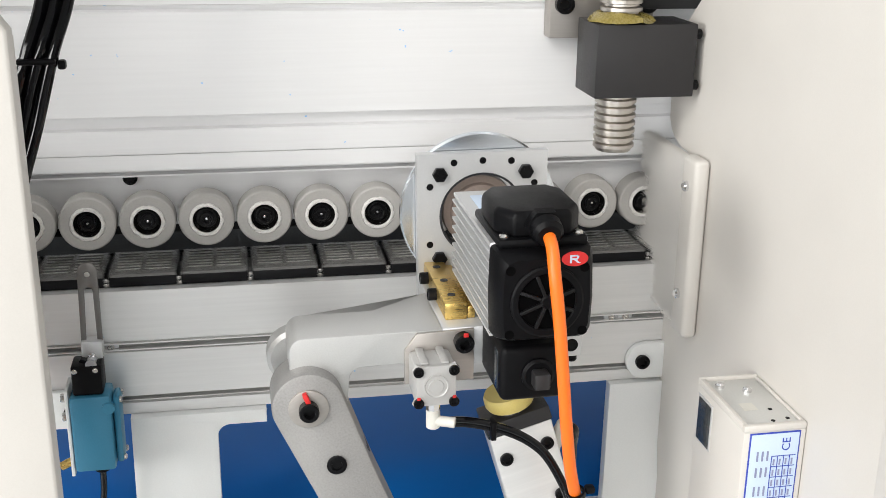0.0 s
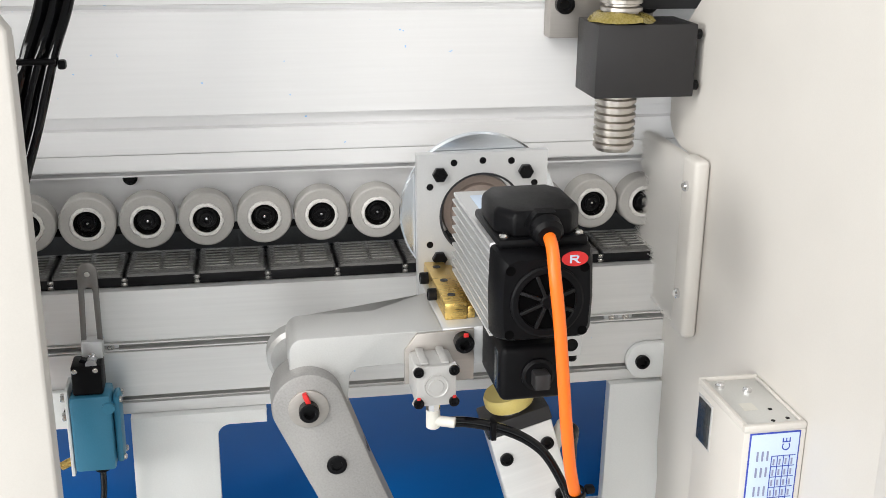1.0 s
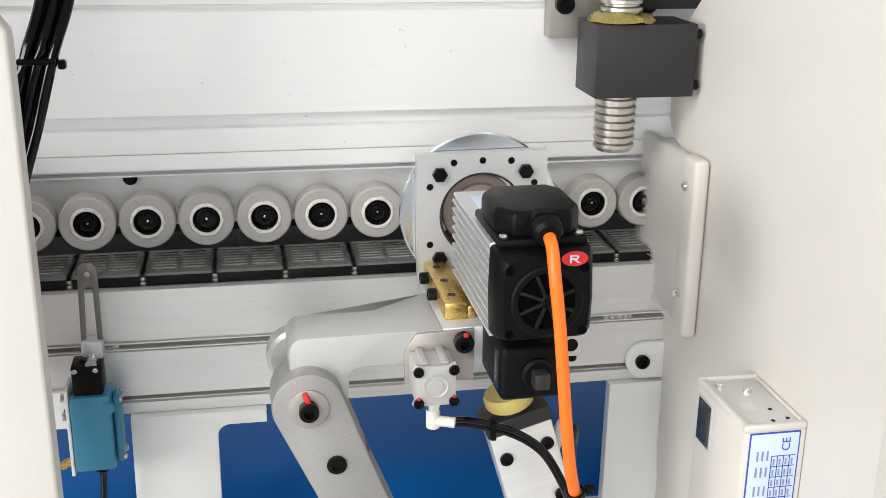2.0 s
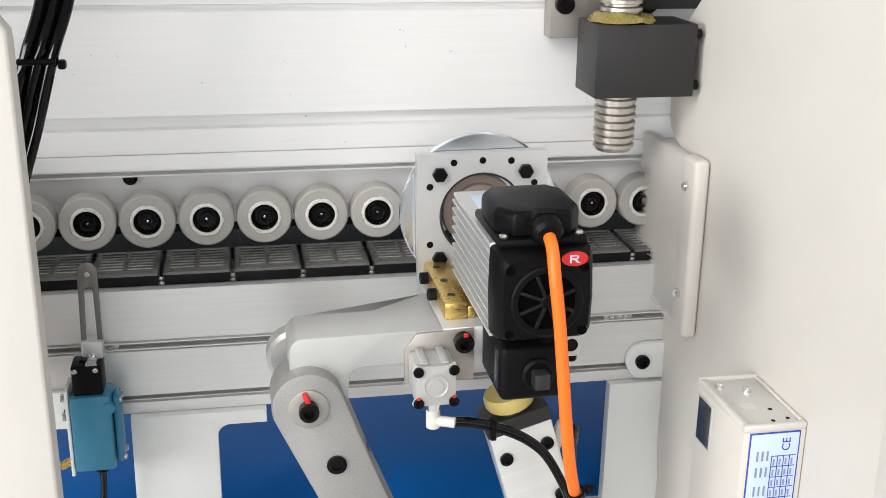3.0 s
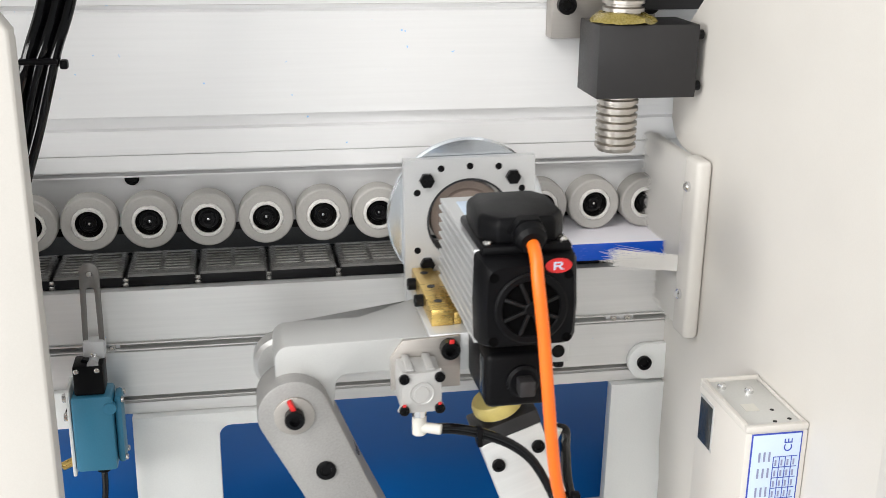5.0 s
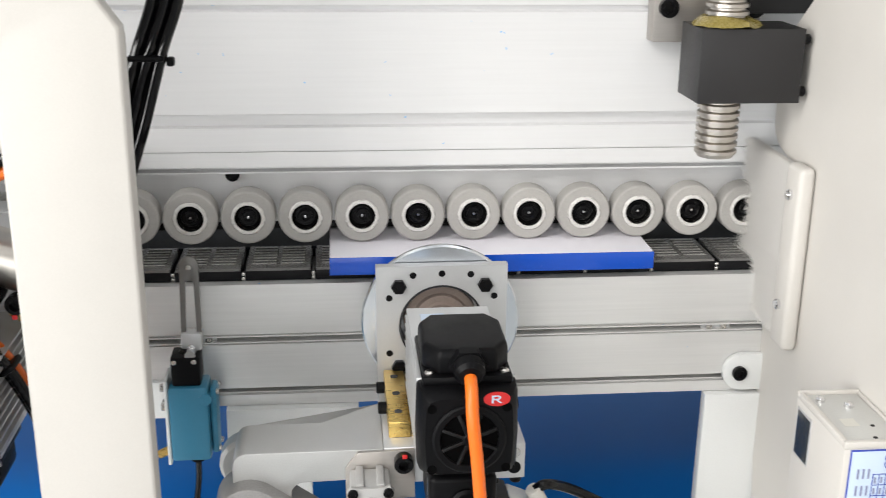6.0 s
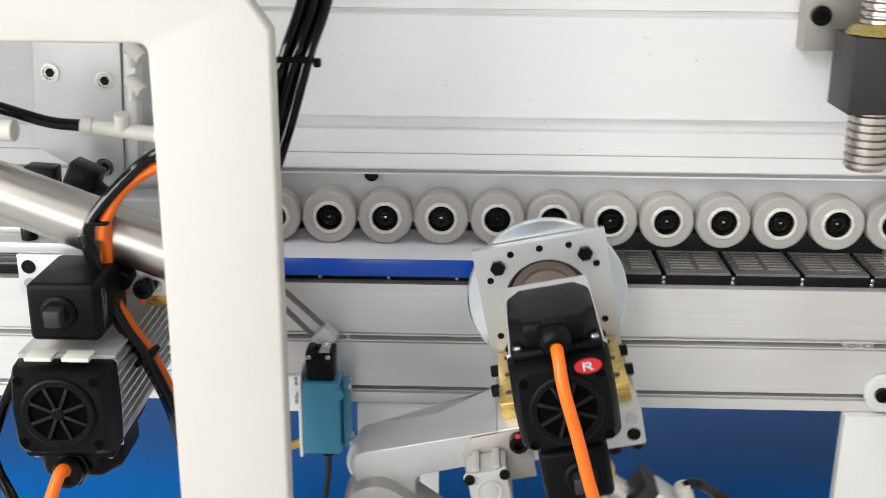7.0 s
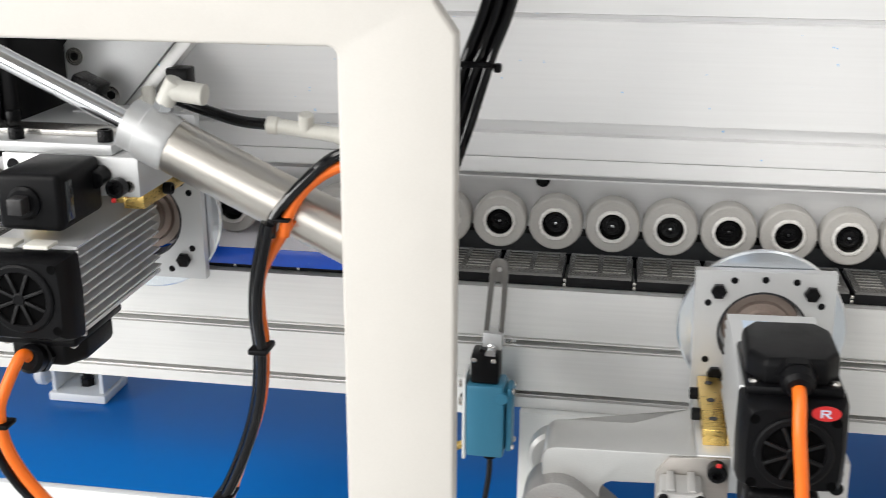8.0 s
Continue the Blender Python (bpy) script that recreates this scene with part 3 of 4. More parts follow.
def carriage(u):
    """Long slide block with brass gibs below the motor."""
    part("slide_block", box((-0.072, -0.152, -0.157), (0.072, -0.001, -0.1165), 0.0015), MILLED, u)
    for s in (-1, 1):
        a, b = sorted((s * 0.066, s * 0.0435))
        g = part("brass_gib", box((a, -0.132, -0.1163), (b, -0.003, -0.0985), 0.0012), BRASS, u, "brass gib block with three screws")
        a, b = sorted((s * 0.0425, s * 0.035))
        part("gib_wedge", box((a, -0.130, -0.1163), (b, -0.003, -0.1035), 0.0008), BRASS, g)
        for y in (-0.022, -0.065, -0.108):
            part("gib_screw", turned([(0.0042, 0), (0.0042, 0.0006), (0.003, 0.0005), (0, 0.0005)], (s * 0.055, y, -0.0985), (0, 0, 1), 14), DARKBORE, g)
        for y in (-0.030, -0.080):
            part("side_bolt", socket_bolt((s * 0.066, y, -0.1075), (s, 0, 0), 0.0066, 0.009), BLACKM, g)
    # holes as discs, the lower one black for the shade in it
    for x, z, r in ((0.061, -0.1275, 0.0062), (0.061, -0.1445, 0.0070), (-0.061, -0.1275, 0.0062)):
        part("block_hole", turned([(r, 0), (r * 0.94, 0.0008), (0, 0.0006)], (x, -0.1521, z), (0, -1, 0), 18), STEEL if z > -0.13 else BLACKM, u)
    part("clamp_bolt", socket_bolt((-0.0527, -0.1565, -0.1285), (0, -1, 0), 0.0098, 0.013), BLACKM, u)
    part("paint_mark", box((-0.0545, -0.1708, -0.1200), (-0.0495, -0.1688, -0.1155), 0.0008), RED, u, "red paint mark")
    part("clamp_bolt", socket_bolt((0.040, -0.140, -0.157), (0, 0, -1), 0.008, 0.010), BLACKM, u)
    part("clamp_bolt", socket_bolt((0.064, -0.142, -0.157), (0, 0, -1), 0.006, 0.008), BLACKM, u)


def selector_box(u):
    b = part("adjuster_box", box((-0.033, -0.238, -0.159), (0.031, -0.1525, -0.1040), 0.006, None, 3), BLACKP, u, "glossy black adjuster box with a knob")
    part("scale_window", box((-0.0338, -0.226, -0.150), (-0.0325, -0.214, -0.112), 0.0004), SCREEN, b)
    part("rotary_seat", turned([(0.016, 0), (0.016, 0.004), (0.013, 0.006)], (0.002, -0.237, -0.132), (0, -1, 0), 28), BLACKP, b)
    part("knob", box((-0.0055, -0.258, -0.1405), (0.0095, -0.242, -0.1245), 0.002), BLOCKB, b)


def cast_bracket(u):
    bar = [(-0.0725, -0.1180), (-0.0725, -0.1510), (-0.138, -0.1525)] + arc(-0.152, -0.1665, 0.014, 85, 160, 5) + [(-0.168, -0.190), (-0.2236, -0.190)] + arc(-0.2096, -0.1320, 0.014, 180, 90, 6) + [(-0.135, -0.1180)]
    bm = prism(bar, -0.1515, -0.088, 0.0014, None, 3)
    for v in bm.verts:                       # the back widens towards the slide block
        if v.co.y > -0.12 and v.co.x > -0.10:
            v.co.y += 0.042
    part("cast_bracket", bm, CAST, u, "blasted cast aluminium elbow bracket")
    part("bracket_boss", rod((-0.214, -0.0878, -0.166), (-0.214, -0.060, -0.166), 0.030, 32, None, 0.004), CAST, u)
    o = [(-0.111, -0.172), (-0.111, -0.1364), (-0.0985, -0.1190), (-0.0412, -0.1175), (-0.0412, -0.172)]
    part("cylinder_plate", prism(o, -0.1563, -0.1522, 0.0006), PLATES, u, "thin chamfered steel mounting plate")


def compact_cylinder(u):
    c = part("compact_cylinder", box((-0.104, -0.158, -0.200), (-0.056, -0.104, -0.153), 0.004), CYLW, u, "light grey compact air cylinder")
    for x in (-0.092, -0.068):
        part("body_rib", box((x - 0.0045, -0.158, -0.1535), (x + 0.0045, -0.1045, -0.1495), 0.0012), CYLW, c)
    end = [(-0.108 + 0.006, -0.201), (-0.064, -0.201), (-0.0575, -0.2045), (-0.0525, -0.198), (-0.057, -0.19), (-0.057, -0.164), (-0.0525, -0.156), (-0.0575, -0.1495), (-0.064, -0.152), (-0.096, -0.152), (-0.1025, -0.1495), (-0.1075, -0.156),
           (-0.103, -0.164), (-0.103, -0.19), (-0.1075, -0.198), (-0.1025, -0.2045)]
    part("end_cap", prism(end, -0.166, -0.1585, 0.001), CYLW, c)
    part("cap_ring", turned([(0.0145, 0), (0.0145, 0.0014), (0.0132, 0.0014), (0.0125, 0.0006), (0.009, 0.0006), (0.0085, 0.0016), (0, 0.0016)], (-0.08, -0.1659, -0.177), (0, -1, 0), 28), CYLW, c)
    for x in (-0.1005, -0.0595):
        for z in (-0.1965, -0.1575):
            part("tie_bolt", socket_bolt((x, -0.166, z), (0, -1, 0), 0.0062, 0.004), BLACKM, c)
            if z < -0.19:
                part("paint_mark", box((x - 0.002, -0.1705, z + 0.005), (x + 0.002, -0.169, z + 0.0085), 0.0006), RED, c)
    f = part("air_fitting", rod((-0.08, -0.14, -0.204), (-0.08, -0.14, -0.222), 0.0085, 8), CHROME, c)
    part("fitting_body", rod((-0.08, -0.14, -0.215), (-0.08, -0.14, -0.240), 0.0085, 24, rod((-0.078, -0.142, -0.230), (-0.055, -0.150, -0.232), 0.0065, 20, None, 0.001), 0.0015), NYLON, f, "white push-in fitting")
    sit = Matrix.Translation((-0.087, -0.200, -0.1557)) @ Matrix.Diagonal((0.84, 0.70, 0.84, 1)) @ Matrix.Translation((0.080, 0.166, 0.177))
    for ob in [c] + list(c.children_recursive):
        ob.data.transform(sit)
    for dz, dy in ((0.0, 0.0), (-0.0062, 0.003)):
        run = ((-0.0690, -0.2020), (-0.0500, -0.2045), (-0.0255, -0.2115), (0.004, -0.2255), (0.0284, -0.2470), (0.0478, -0.2815), (0.0578, -0.3100), (0.0620, -0.345))
        part("air_hose", hose([(x, -0.181 + dy, z + dz) for x, z in run], 0.0033, 10), HOSE, f, "black air hose")
    part("strap", box((-0.0290, -0.187, -0.2270), (-0.0235, -0.173, -0.2070), 0.001), BLACKP, f)


def trimming_unit():
    u = thing("trimming_unit", (0, 0, 0), "corner trimming unit with black finned motor and orange cable", "trimming unit", "trimming units")
    head_plate(u)
    motor(u, ((0.000, -0.291, -0.018), (0.004, -0.296, -0.058), (0.008, -0.300, -0.108), (0.014, -0.298, -0.163), (0.024, -0.288, -0.218), (0.042, -0.27, -0.268), (0.075, -0.25, -0.328), (0.10, -0.23, -0.388)))
    strap = turned([(0.0062, -0.003), (0.0085, -0.003), (0.0085, 0.003), (0.0062, 0.003)], (0.0305, -0.2822, -0.236), (0.35, 0.3, -1), 16, None, True)
    box((0.0385, -0.287, -0.236), (0.0475, -0.278, -0.229), 0.002, strap)
    part("cable_strap", strap, BLACKP, u, "black cable strap")
    carriage(u)
    selector_box(u)
    cast_bracket(u)
    compact_cylinder(u)
    return u


UNIT = trimming_unit()


def second_unit():
    """The same head hung upside down, with another bracket."""
    u = thing("trimming_unit", (0, 0, 0), "upturned trimming unit with black motor above the board", "trimming unit", "trimming units")
    head_plate(u)
    motor(u, ((0.006, -0.300, 0.028), (0.012, -0.305, 0.050), (0.010, -0.305, 0.083), (-0.002, -0.300, 0.118), (-0.020, -0.295, 0.148), (-0.05, -0.28, 0.20)), False)
    part("air_hose", hose([(0.060, -0.20, -0.06), (0.058, -0.28, -0.02), (0.034, -0.300, 0.03), (0.024, -0.305, 0.083), (0.010, -0.300, 0.122), (-0.010, -0.295, 0.152), (-0.04, -0.28, 0.20)], 0.0052, 12), HOSE, u)
    part("cable_strap", box((0.002, -0.314, 0.060), (0.036, -0.294, 0.065), 0.002), BLACKP, u)
    tie = box((-0.029, -0.262, -0.0985), (-0.0045, -0.242, -0.0945), 0.001)
    box((0.0045, -0.262, -0.0985), (0.029, -0.242, -0.0945), 0.001, tie)
    part("tie_plate", tie, NYLON, u, "white plastic tie plate")
    part("sensor", box((-0.045, 0.052, -0.212), (-0.018, 0.078, -0.170), 0.003), BLACKM, u, "small black sensor")
    carriage(u)
    selector_box(u)
    part("top_plate", box((-0.045, -0.150, -0.1685), (0.17, 0.05, -0.1573), 0.002), MILLED, u, "flat milled plate with socket bolts")
    part("guide_strip", box((-0.030, -0.120, -0.1745), (0.16, -0.085, -0.1687), 0.001), STEEL, u)
    for x, y in ((-0.032, -0.135), (0.062, -0.138), (0.11, -0.06)):
        part("plate_bolt", socket_bolt((x, y, -0.1685), (0, 0, -1), 0.008, 0.012), BLACKM, u)
    sw = box((0.040, -0.006, -0.207), (0.074, 0.026, -0.176), 0.003)
    rod((0.043, 0.008, -0.187), (0.020, 0.006, -0.181), 0.0095, 18, sw, 0.001)
    bmesh.ops.rotate(sw, verts=sw.verts, cent=(0.057, 0.01, -0.19), matrix=Matrix.Rotation(radians(24), 3, "Y"))
    part("proximity_switch", sw, BLACKM, u, "black proximity switch on the slide")
    part("side_knob", rod((-0.034, -0.1522, -0.140), (-0.034, -0.172, -0.138), 0.0095, 18, None, 0.001), BLACKM, u)
    return u


UNIT2 = second_unit()


def swing_arm():
    """Upper pivot at the origin, the arm hanging down its own -z."""
    a = thing("swing_arm", (0, 0, 0), "blasted aluminium swing arm with a bolted pivot", "machine arm")
    o = arc(0, 0, 0.038, 0, 180, 18) + [(-0.034, -0.10), (-0.032, -0.33), (0.032, -0.33), (0.034, -0.10)]
    part("arm", prism(o, 0, 0.056, 0.003), ARMCAST, a)
    # hole laid on as a black disc in place of its shade
    part("side_hole", turned([(0.011, 0), (0.011, 0.0012), (0.009, 0.0010), (0, 0.0008)], (0.0338, 0.030, -0.080), (1, 0, 0.02), 20), BLACKM, a)
    part("washer", turned([(0.021, 0), (0.021, 0.003), (0.0195, 0.0035), (0.008, 0.0035)], (0, 0, 0), (0, -1, 0), 32), PLATES, a)
    part("pivot_bolt", socket_bolt((0, -0.0035, 0), (0, -1, 0), 0.0105, 0.012), BLACKM, a)
    part("paint_mark", box((0.001, -0.0115, 0.008), (0.006, -0.0035, 0.020), 0.001), RED, a, "red paint mark")
    part("arm_bolt", socket_bolt((0.0, 0.0005, -0.074), (0, -1, 0), 0.0108, 0.0035), BLACKM, a)
    for ob in a.children_recursive:
        ob.data.transform(Matrix.Scale(0.932, 4))
    return a


ARM = swing_arm()


def lift_rod():
    r = thing("piston_rod", (0, 0, 0), "chromed twin piston rod with an amber clevis", "piston rod")
    part("clevis", turned([(0.010, -0.008), (0.026, -0.008), (0.028, -0.004), (0.028, 0.004), (0.026, 0.008), (0.010, 0.008)], (0, 0, 0), (0, 0, -1), 32, None, True), AMBER, r, "amber clevis block")
    part("collar", rod((0, 0, -0.0085), (0, 0, -0.034), 0.0188, 32, None, 0.001), STEEL, r)
    for x in (-0.011, 0.011):
        part("rod", rod((x, 0, -0.017), (x, 0, -0.24), 0.0075), CHROME, r)
    return r


ROD = lift_rod()


def lift_cylinder():
    c = thing("lift_cylinder", (0, 0, 0), "silver lift cylinder on a swinging pivot", "air cylinder")
    part("barrel", box((-0.036, -0.022, -0.10), (0.036, 0.022, 0.194), 0.003), ANOD, c)
    part("head", box((-0.037, -0.024, 0.1945), (0.037, 0.024, 0.212), 0.002), BLOCKB, c)
    for x, z in ((-0.024, 0.165), (0.024, 0.168), (0.024, 0.10), (0.024, 0.05)):
        part("bolt", socket_bolt((x, -0.022, z), (0, -1, 0), 0.0075, 0.004), BLACKM, c)
    part("air_fitting", rod((0.034, 0, 0.15), (0.052, -0.004, 0.172), 0.009, 20, rod((0.03, 0, 0.14), (0.036, 0, 0.154), 0.008, 20), 0.001), NYLON, c)
    part("air_hose", hose([(0.050, -0.003, 0.168), (0.060, 0.0, 0.158), (0.055, 0.022, 0.12), (0.044, 0.036, 0.05), (0.040, 0.036, -0.08)], 0.006, 12), HOSE, c)
    return c


LIFT = lift_cylinder()


def cylinder_stand():
    p = thing("cylinder_stand", (0.515, -0.13, 0), "white painted steel stand of the lift cylinder", "machine frame")
    part("post", box((0.485, -0.1525, 0), (0.545, -0.110, Z(-0.36)), 0.003), WHITE, p)
    part("pivot_pin", rod((0.515, -0.206, Z(-0.38)), (0.515, -0.1526, Z(-0.38)), 0.010, 20), STEEL, p)


cylinder_stand()


# ---------------------------------------------------------------- limit switch
def limit_switch():
    s = thing("limit_switch", (0, -0.08, Z(-0.275)), "teal limit switch with a black head on a bracket", "limit switch")
    part("body", lift(box((-0.0225, -0.105, -0.2555), (0.0215, -0.065, -0.1645), 0.004)), TEAL, s)
    part("cover", lift(box((0.022, -0.098, -0.2505), (0.0305, -0.070, -0.1685), 0.005)), TEAL, s)
    for y, z in ((-0.094, -0.174), (-0.074, -0.174), (-0.094, -0.2445), (-0.074, -0.2445)):
        part("cover_screw", lift(turned([(0.0034, 0), (0.0034, 0.002), (0.002, 0.003)], (0.030, y, z), (1, 0, 0), 12)), STEEL, s)
    part("boss", lift(turned([(0.007, 0), (0.007, 0.006)], (0.0185, -0.106, -0.179), (0, 1, 0), 16)), TEAL, s)
    part("head", lift(box((-0.018, -0.101, -0.1640), (0.0145, -0.069, -0.1285), 0.003)), BLACKP, s, "black turret head")
    for x in (-0.014, 0.008):
        part("head_screw", lift(turned([(0.003, 0), (0.003, 0.0012), (0.002, 0.002)], (x, -0.101, -0.1345), (0, -1, 0), 12)), STEEL, s)
    part("shaft", lift(rod((0.004, -0.068, -0.130), (0.004, -0.10, -0.128), 0.006, 16)), CHROME, s)
    part("collar", lift(turned([(0.0105, 0), (0.0105, 0.006), (0.009, 0.008)], (-0.001, -0.085, -0.134), (0.1, 0, 1), 6)), BLACKM, s)
    part("mount_plate", lift(box((-0.0275, -0.100, -0.262), (-0.0235, -0.060, -0.158), 0.001)), WHITE, s)
    for z in (-0.172, -0.195):
        part("mount_bolt", lift(socket_bolt((-0.0275, -0.085, z), (-1, 0, 0), 0.005, 0.006)), STEEL, s)
    part("lock_nut", lift(rod((-0.0276, -0.085, -0.250), (-0.040, -0.085, -0.256), 0.005, 12)), BRASS, s)
    part("cable_gland", lift(turned([(0.008, 0), (0.008, 0.008), (0.005, 0.010)], (0.004, -0.085, -0.2556), (0, 0, -1), 14)), BLACKP, s)
    part("lead", lift(hose([(0.004, -0.085, -0.264), (0.003, -0.085, -0.29), (-0.003, -0.085, -0.34), (-0.006, -0.08, -0.42), (-0.006, -0.06, -0.50)], 0.0036, 10)), HOSE, s)
    return s


limit_switch()


def lever():
    """Pivot at the origin, the forked lever standing up its own z."""
    l = thing("switch_lever", (0, 0, 0), "slotted steel lever of the limit switch", "lever")
    part("clamp", box((-0.0115, -0.010, -0.007), (0.0115, 0.009, 0.014), 0.0025), MILLED, l)
    part("clamp_screw", turned([(0.004, 0), (0.004, 0.003), (0.0025, 0.004)], (0.0, -0.010, -0.002), (0, -1, 0), 14), CHROME, l)
    o = [(-0.0115, 0.004)] + arc(0, 0.092, 0.0105, 180, 0, 12) + [(0.0115, 0.004), (0.0058, 0.012)] + arc(0, 0.070, 0.0045, 0, 180, 8) + [(-0.0058, 0.012)]
    part("fork", prism(o, -0.0035, -0.0005, 0.0004), LEVERST, l)
    part("roller", turned([(0.0065, 0), (0.0065, 0.006), (0.004, 0.0065)], (0, -0.0005, 0.090), (0, 1, 0), 20), BLACKP, l)
    part("rivet", turned([(0.0035, 0), (0.003, 0.0015), (0, 0.0017)], (0, -0.0035, 0.090), (0, -1, 0), 14), STEEL, l)
    return l


LEVER = lever()


# ---------------------------------------------------------------- covers
def frame_post():
    p = thing("cover_frame", (-0.045, -0.33, 0), "cream powder-coated sheet steel cover frame", "machine frame")
    post = [(-0.099, -1.0), (0.002, -1.0), (0.002, 0.262), (-0.016, 0.288), (-0.016, 0.50), (-1.3, 0.50), (-1.3, 0.2495)] + arc(-0.107, 0.2415, 0.008, 90, 0, 5)
    bm = lift(prism(post, -0.35, -0.325, 0.0035, None, 3))
    part("frame", bm, CREAM, p)
    box_ = lift(box((-0.0925, -0.326, -1.0), (-0.002, -0.30, 0.255), 0.003))
    part("return_flange", box_, CREAM, p)


frame_post()


def side_cover():
    s = thing("side_cover", (0.69, -0.3, 0), "cream powder-coated side cover sheet", "machine cover")
    o = [(-0.060, 0.0), (-0.060, 0.65), (-0.042, 0.75), (-0.040, 0.868), (-0.075, 0.885), (-0.112, 0.892), (-0.112, 1.078), (-0.075, 1.0785), (-0.050, 1.0815), (-0.032, 1.0875), (-0.020, 1.096), (-0.013, 1.108), (-0.012, 1.125), (-0.014, 1.20), (-0.10, 1.27), (-0.115, 1.48), (-0.52, 1.48), (-0.52, 0.0)]
    bm = bmesh.new()
    a = [bm.verts.new((0.68, y, z)) for y, z in o]
    b = [bm.verts.new((0.684, y, z)) for y, z in o]
    bm.faces.new(a)
    bm.faces.new(b[::-1])
    for k in range(len(o)):
        j = (k + 1) % len(o)
        bm.faces.new((a[k], a[j], b[j], b[k]))
    part("sheet", bm, CREAM, s)
    part("front_bend", box((0.676, -0.80, 0), (0.684, -0.5205, 1.48), 0.003), CREAM, s)


side_cover()


def brush():
    b = thing("brush_strip", (0.67, -0.1, Z(-0.14)), "white bristle brush curtain in a cream holder", "brush")
    part("holder", lift(box((0.661, -0.143, -0.124), (0.679, -0.104, 0.086), 0.006, None, 3)), CREAM, b)
    for z in (0.053, -0.0745):
        part("holder_screw", lift(turned([(0.006, 0), (0.006, 0.003), (0.004, 0.005), (0, 0.005)], (0.661, -0.1225, z), (-1, 0, 0), 14)), CHROME, b)
    rng = random.Random(5)
    bm = bmesh.new()
    for k in range(15000):
        z = rng.uniform(-0.117, 0.082)
        if -0.062 < z < -0.026:
            continue
        reach = 0.021 - 0.10 * max(0.0, -0.098 - z) / 0.02 + 0.05 * max(0.0, z)
        tip = rng.gauss(reach, 0.005) - 0.02 * rng.random() ** 3
        x, dz, dx = rng.uniform(0.664, 0.674), rng.gauss(0, 0.0016), rng.gauss(0, 0.003)
        h = 0.0002
        p = [(x, -0.107, z), (x, -0.107, z + h), (x + dx, tip, z + dz + h), (x + dx, tip, z + dz)]
        bm.faces.new([bm.verts.new((q[0], q[1], Z(q[2]))) for q in p])
    tagged(part("bristles", bm, BRISTLE, b, "white nylon bristles"), kind="stuff")


brush()


def tuft(label, count, half, long, loose, seed):
    """Bristles in the board's way; pivot at the holder."""
    t = thing("brush_tuft", (0, 0, 0), label, "brush")
    rng = random.Random(seed)
    bm = bmesh.new()
    for k in range(count):
        z = rng.uniform(-half - 0.0015, half - 0.0015)
        tip = max(0.6 * long, rng.gauss(long, 0.006)) if k % 3 else rng.uniform(0.6, 1.0) * long
        x, dz, dx = rng.uniform(-0.004, 0.004), rng.gauss(0, loose), rng.gauss(0, 0.004)
        h = 0.0002
        p = [(x, 0, z), (x, 0, z + h), (x + dx, tip, z + dz + h), (x + dx, tip, z + dz)]
        bm.faces.new([bm.verts.new(q) for q in p])
    tagged(part("bristles", bm, BRISTLE, t), kind="stuff")
    return t


TUFT = tuft("white bristles swept aside by the passing board", 420, 0.009, 0.078, 0.0025, 9)
FRINGE = tuft("white bristles lifted by the passing board", 2400, 0.018, 0.126, 0.0016, 4)


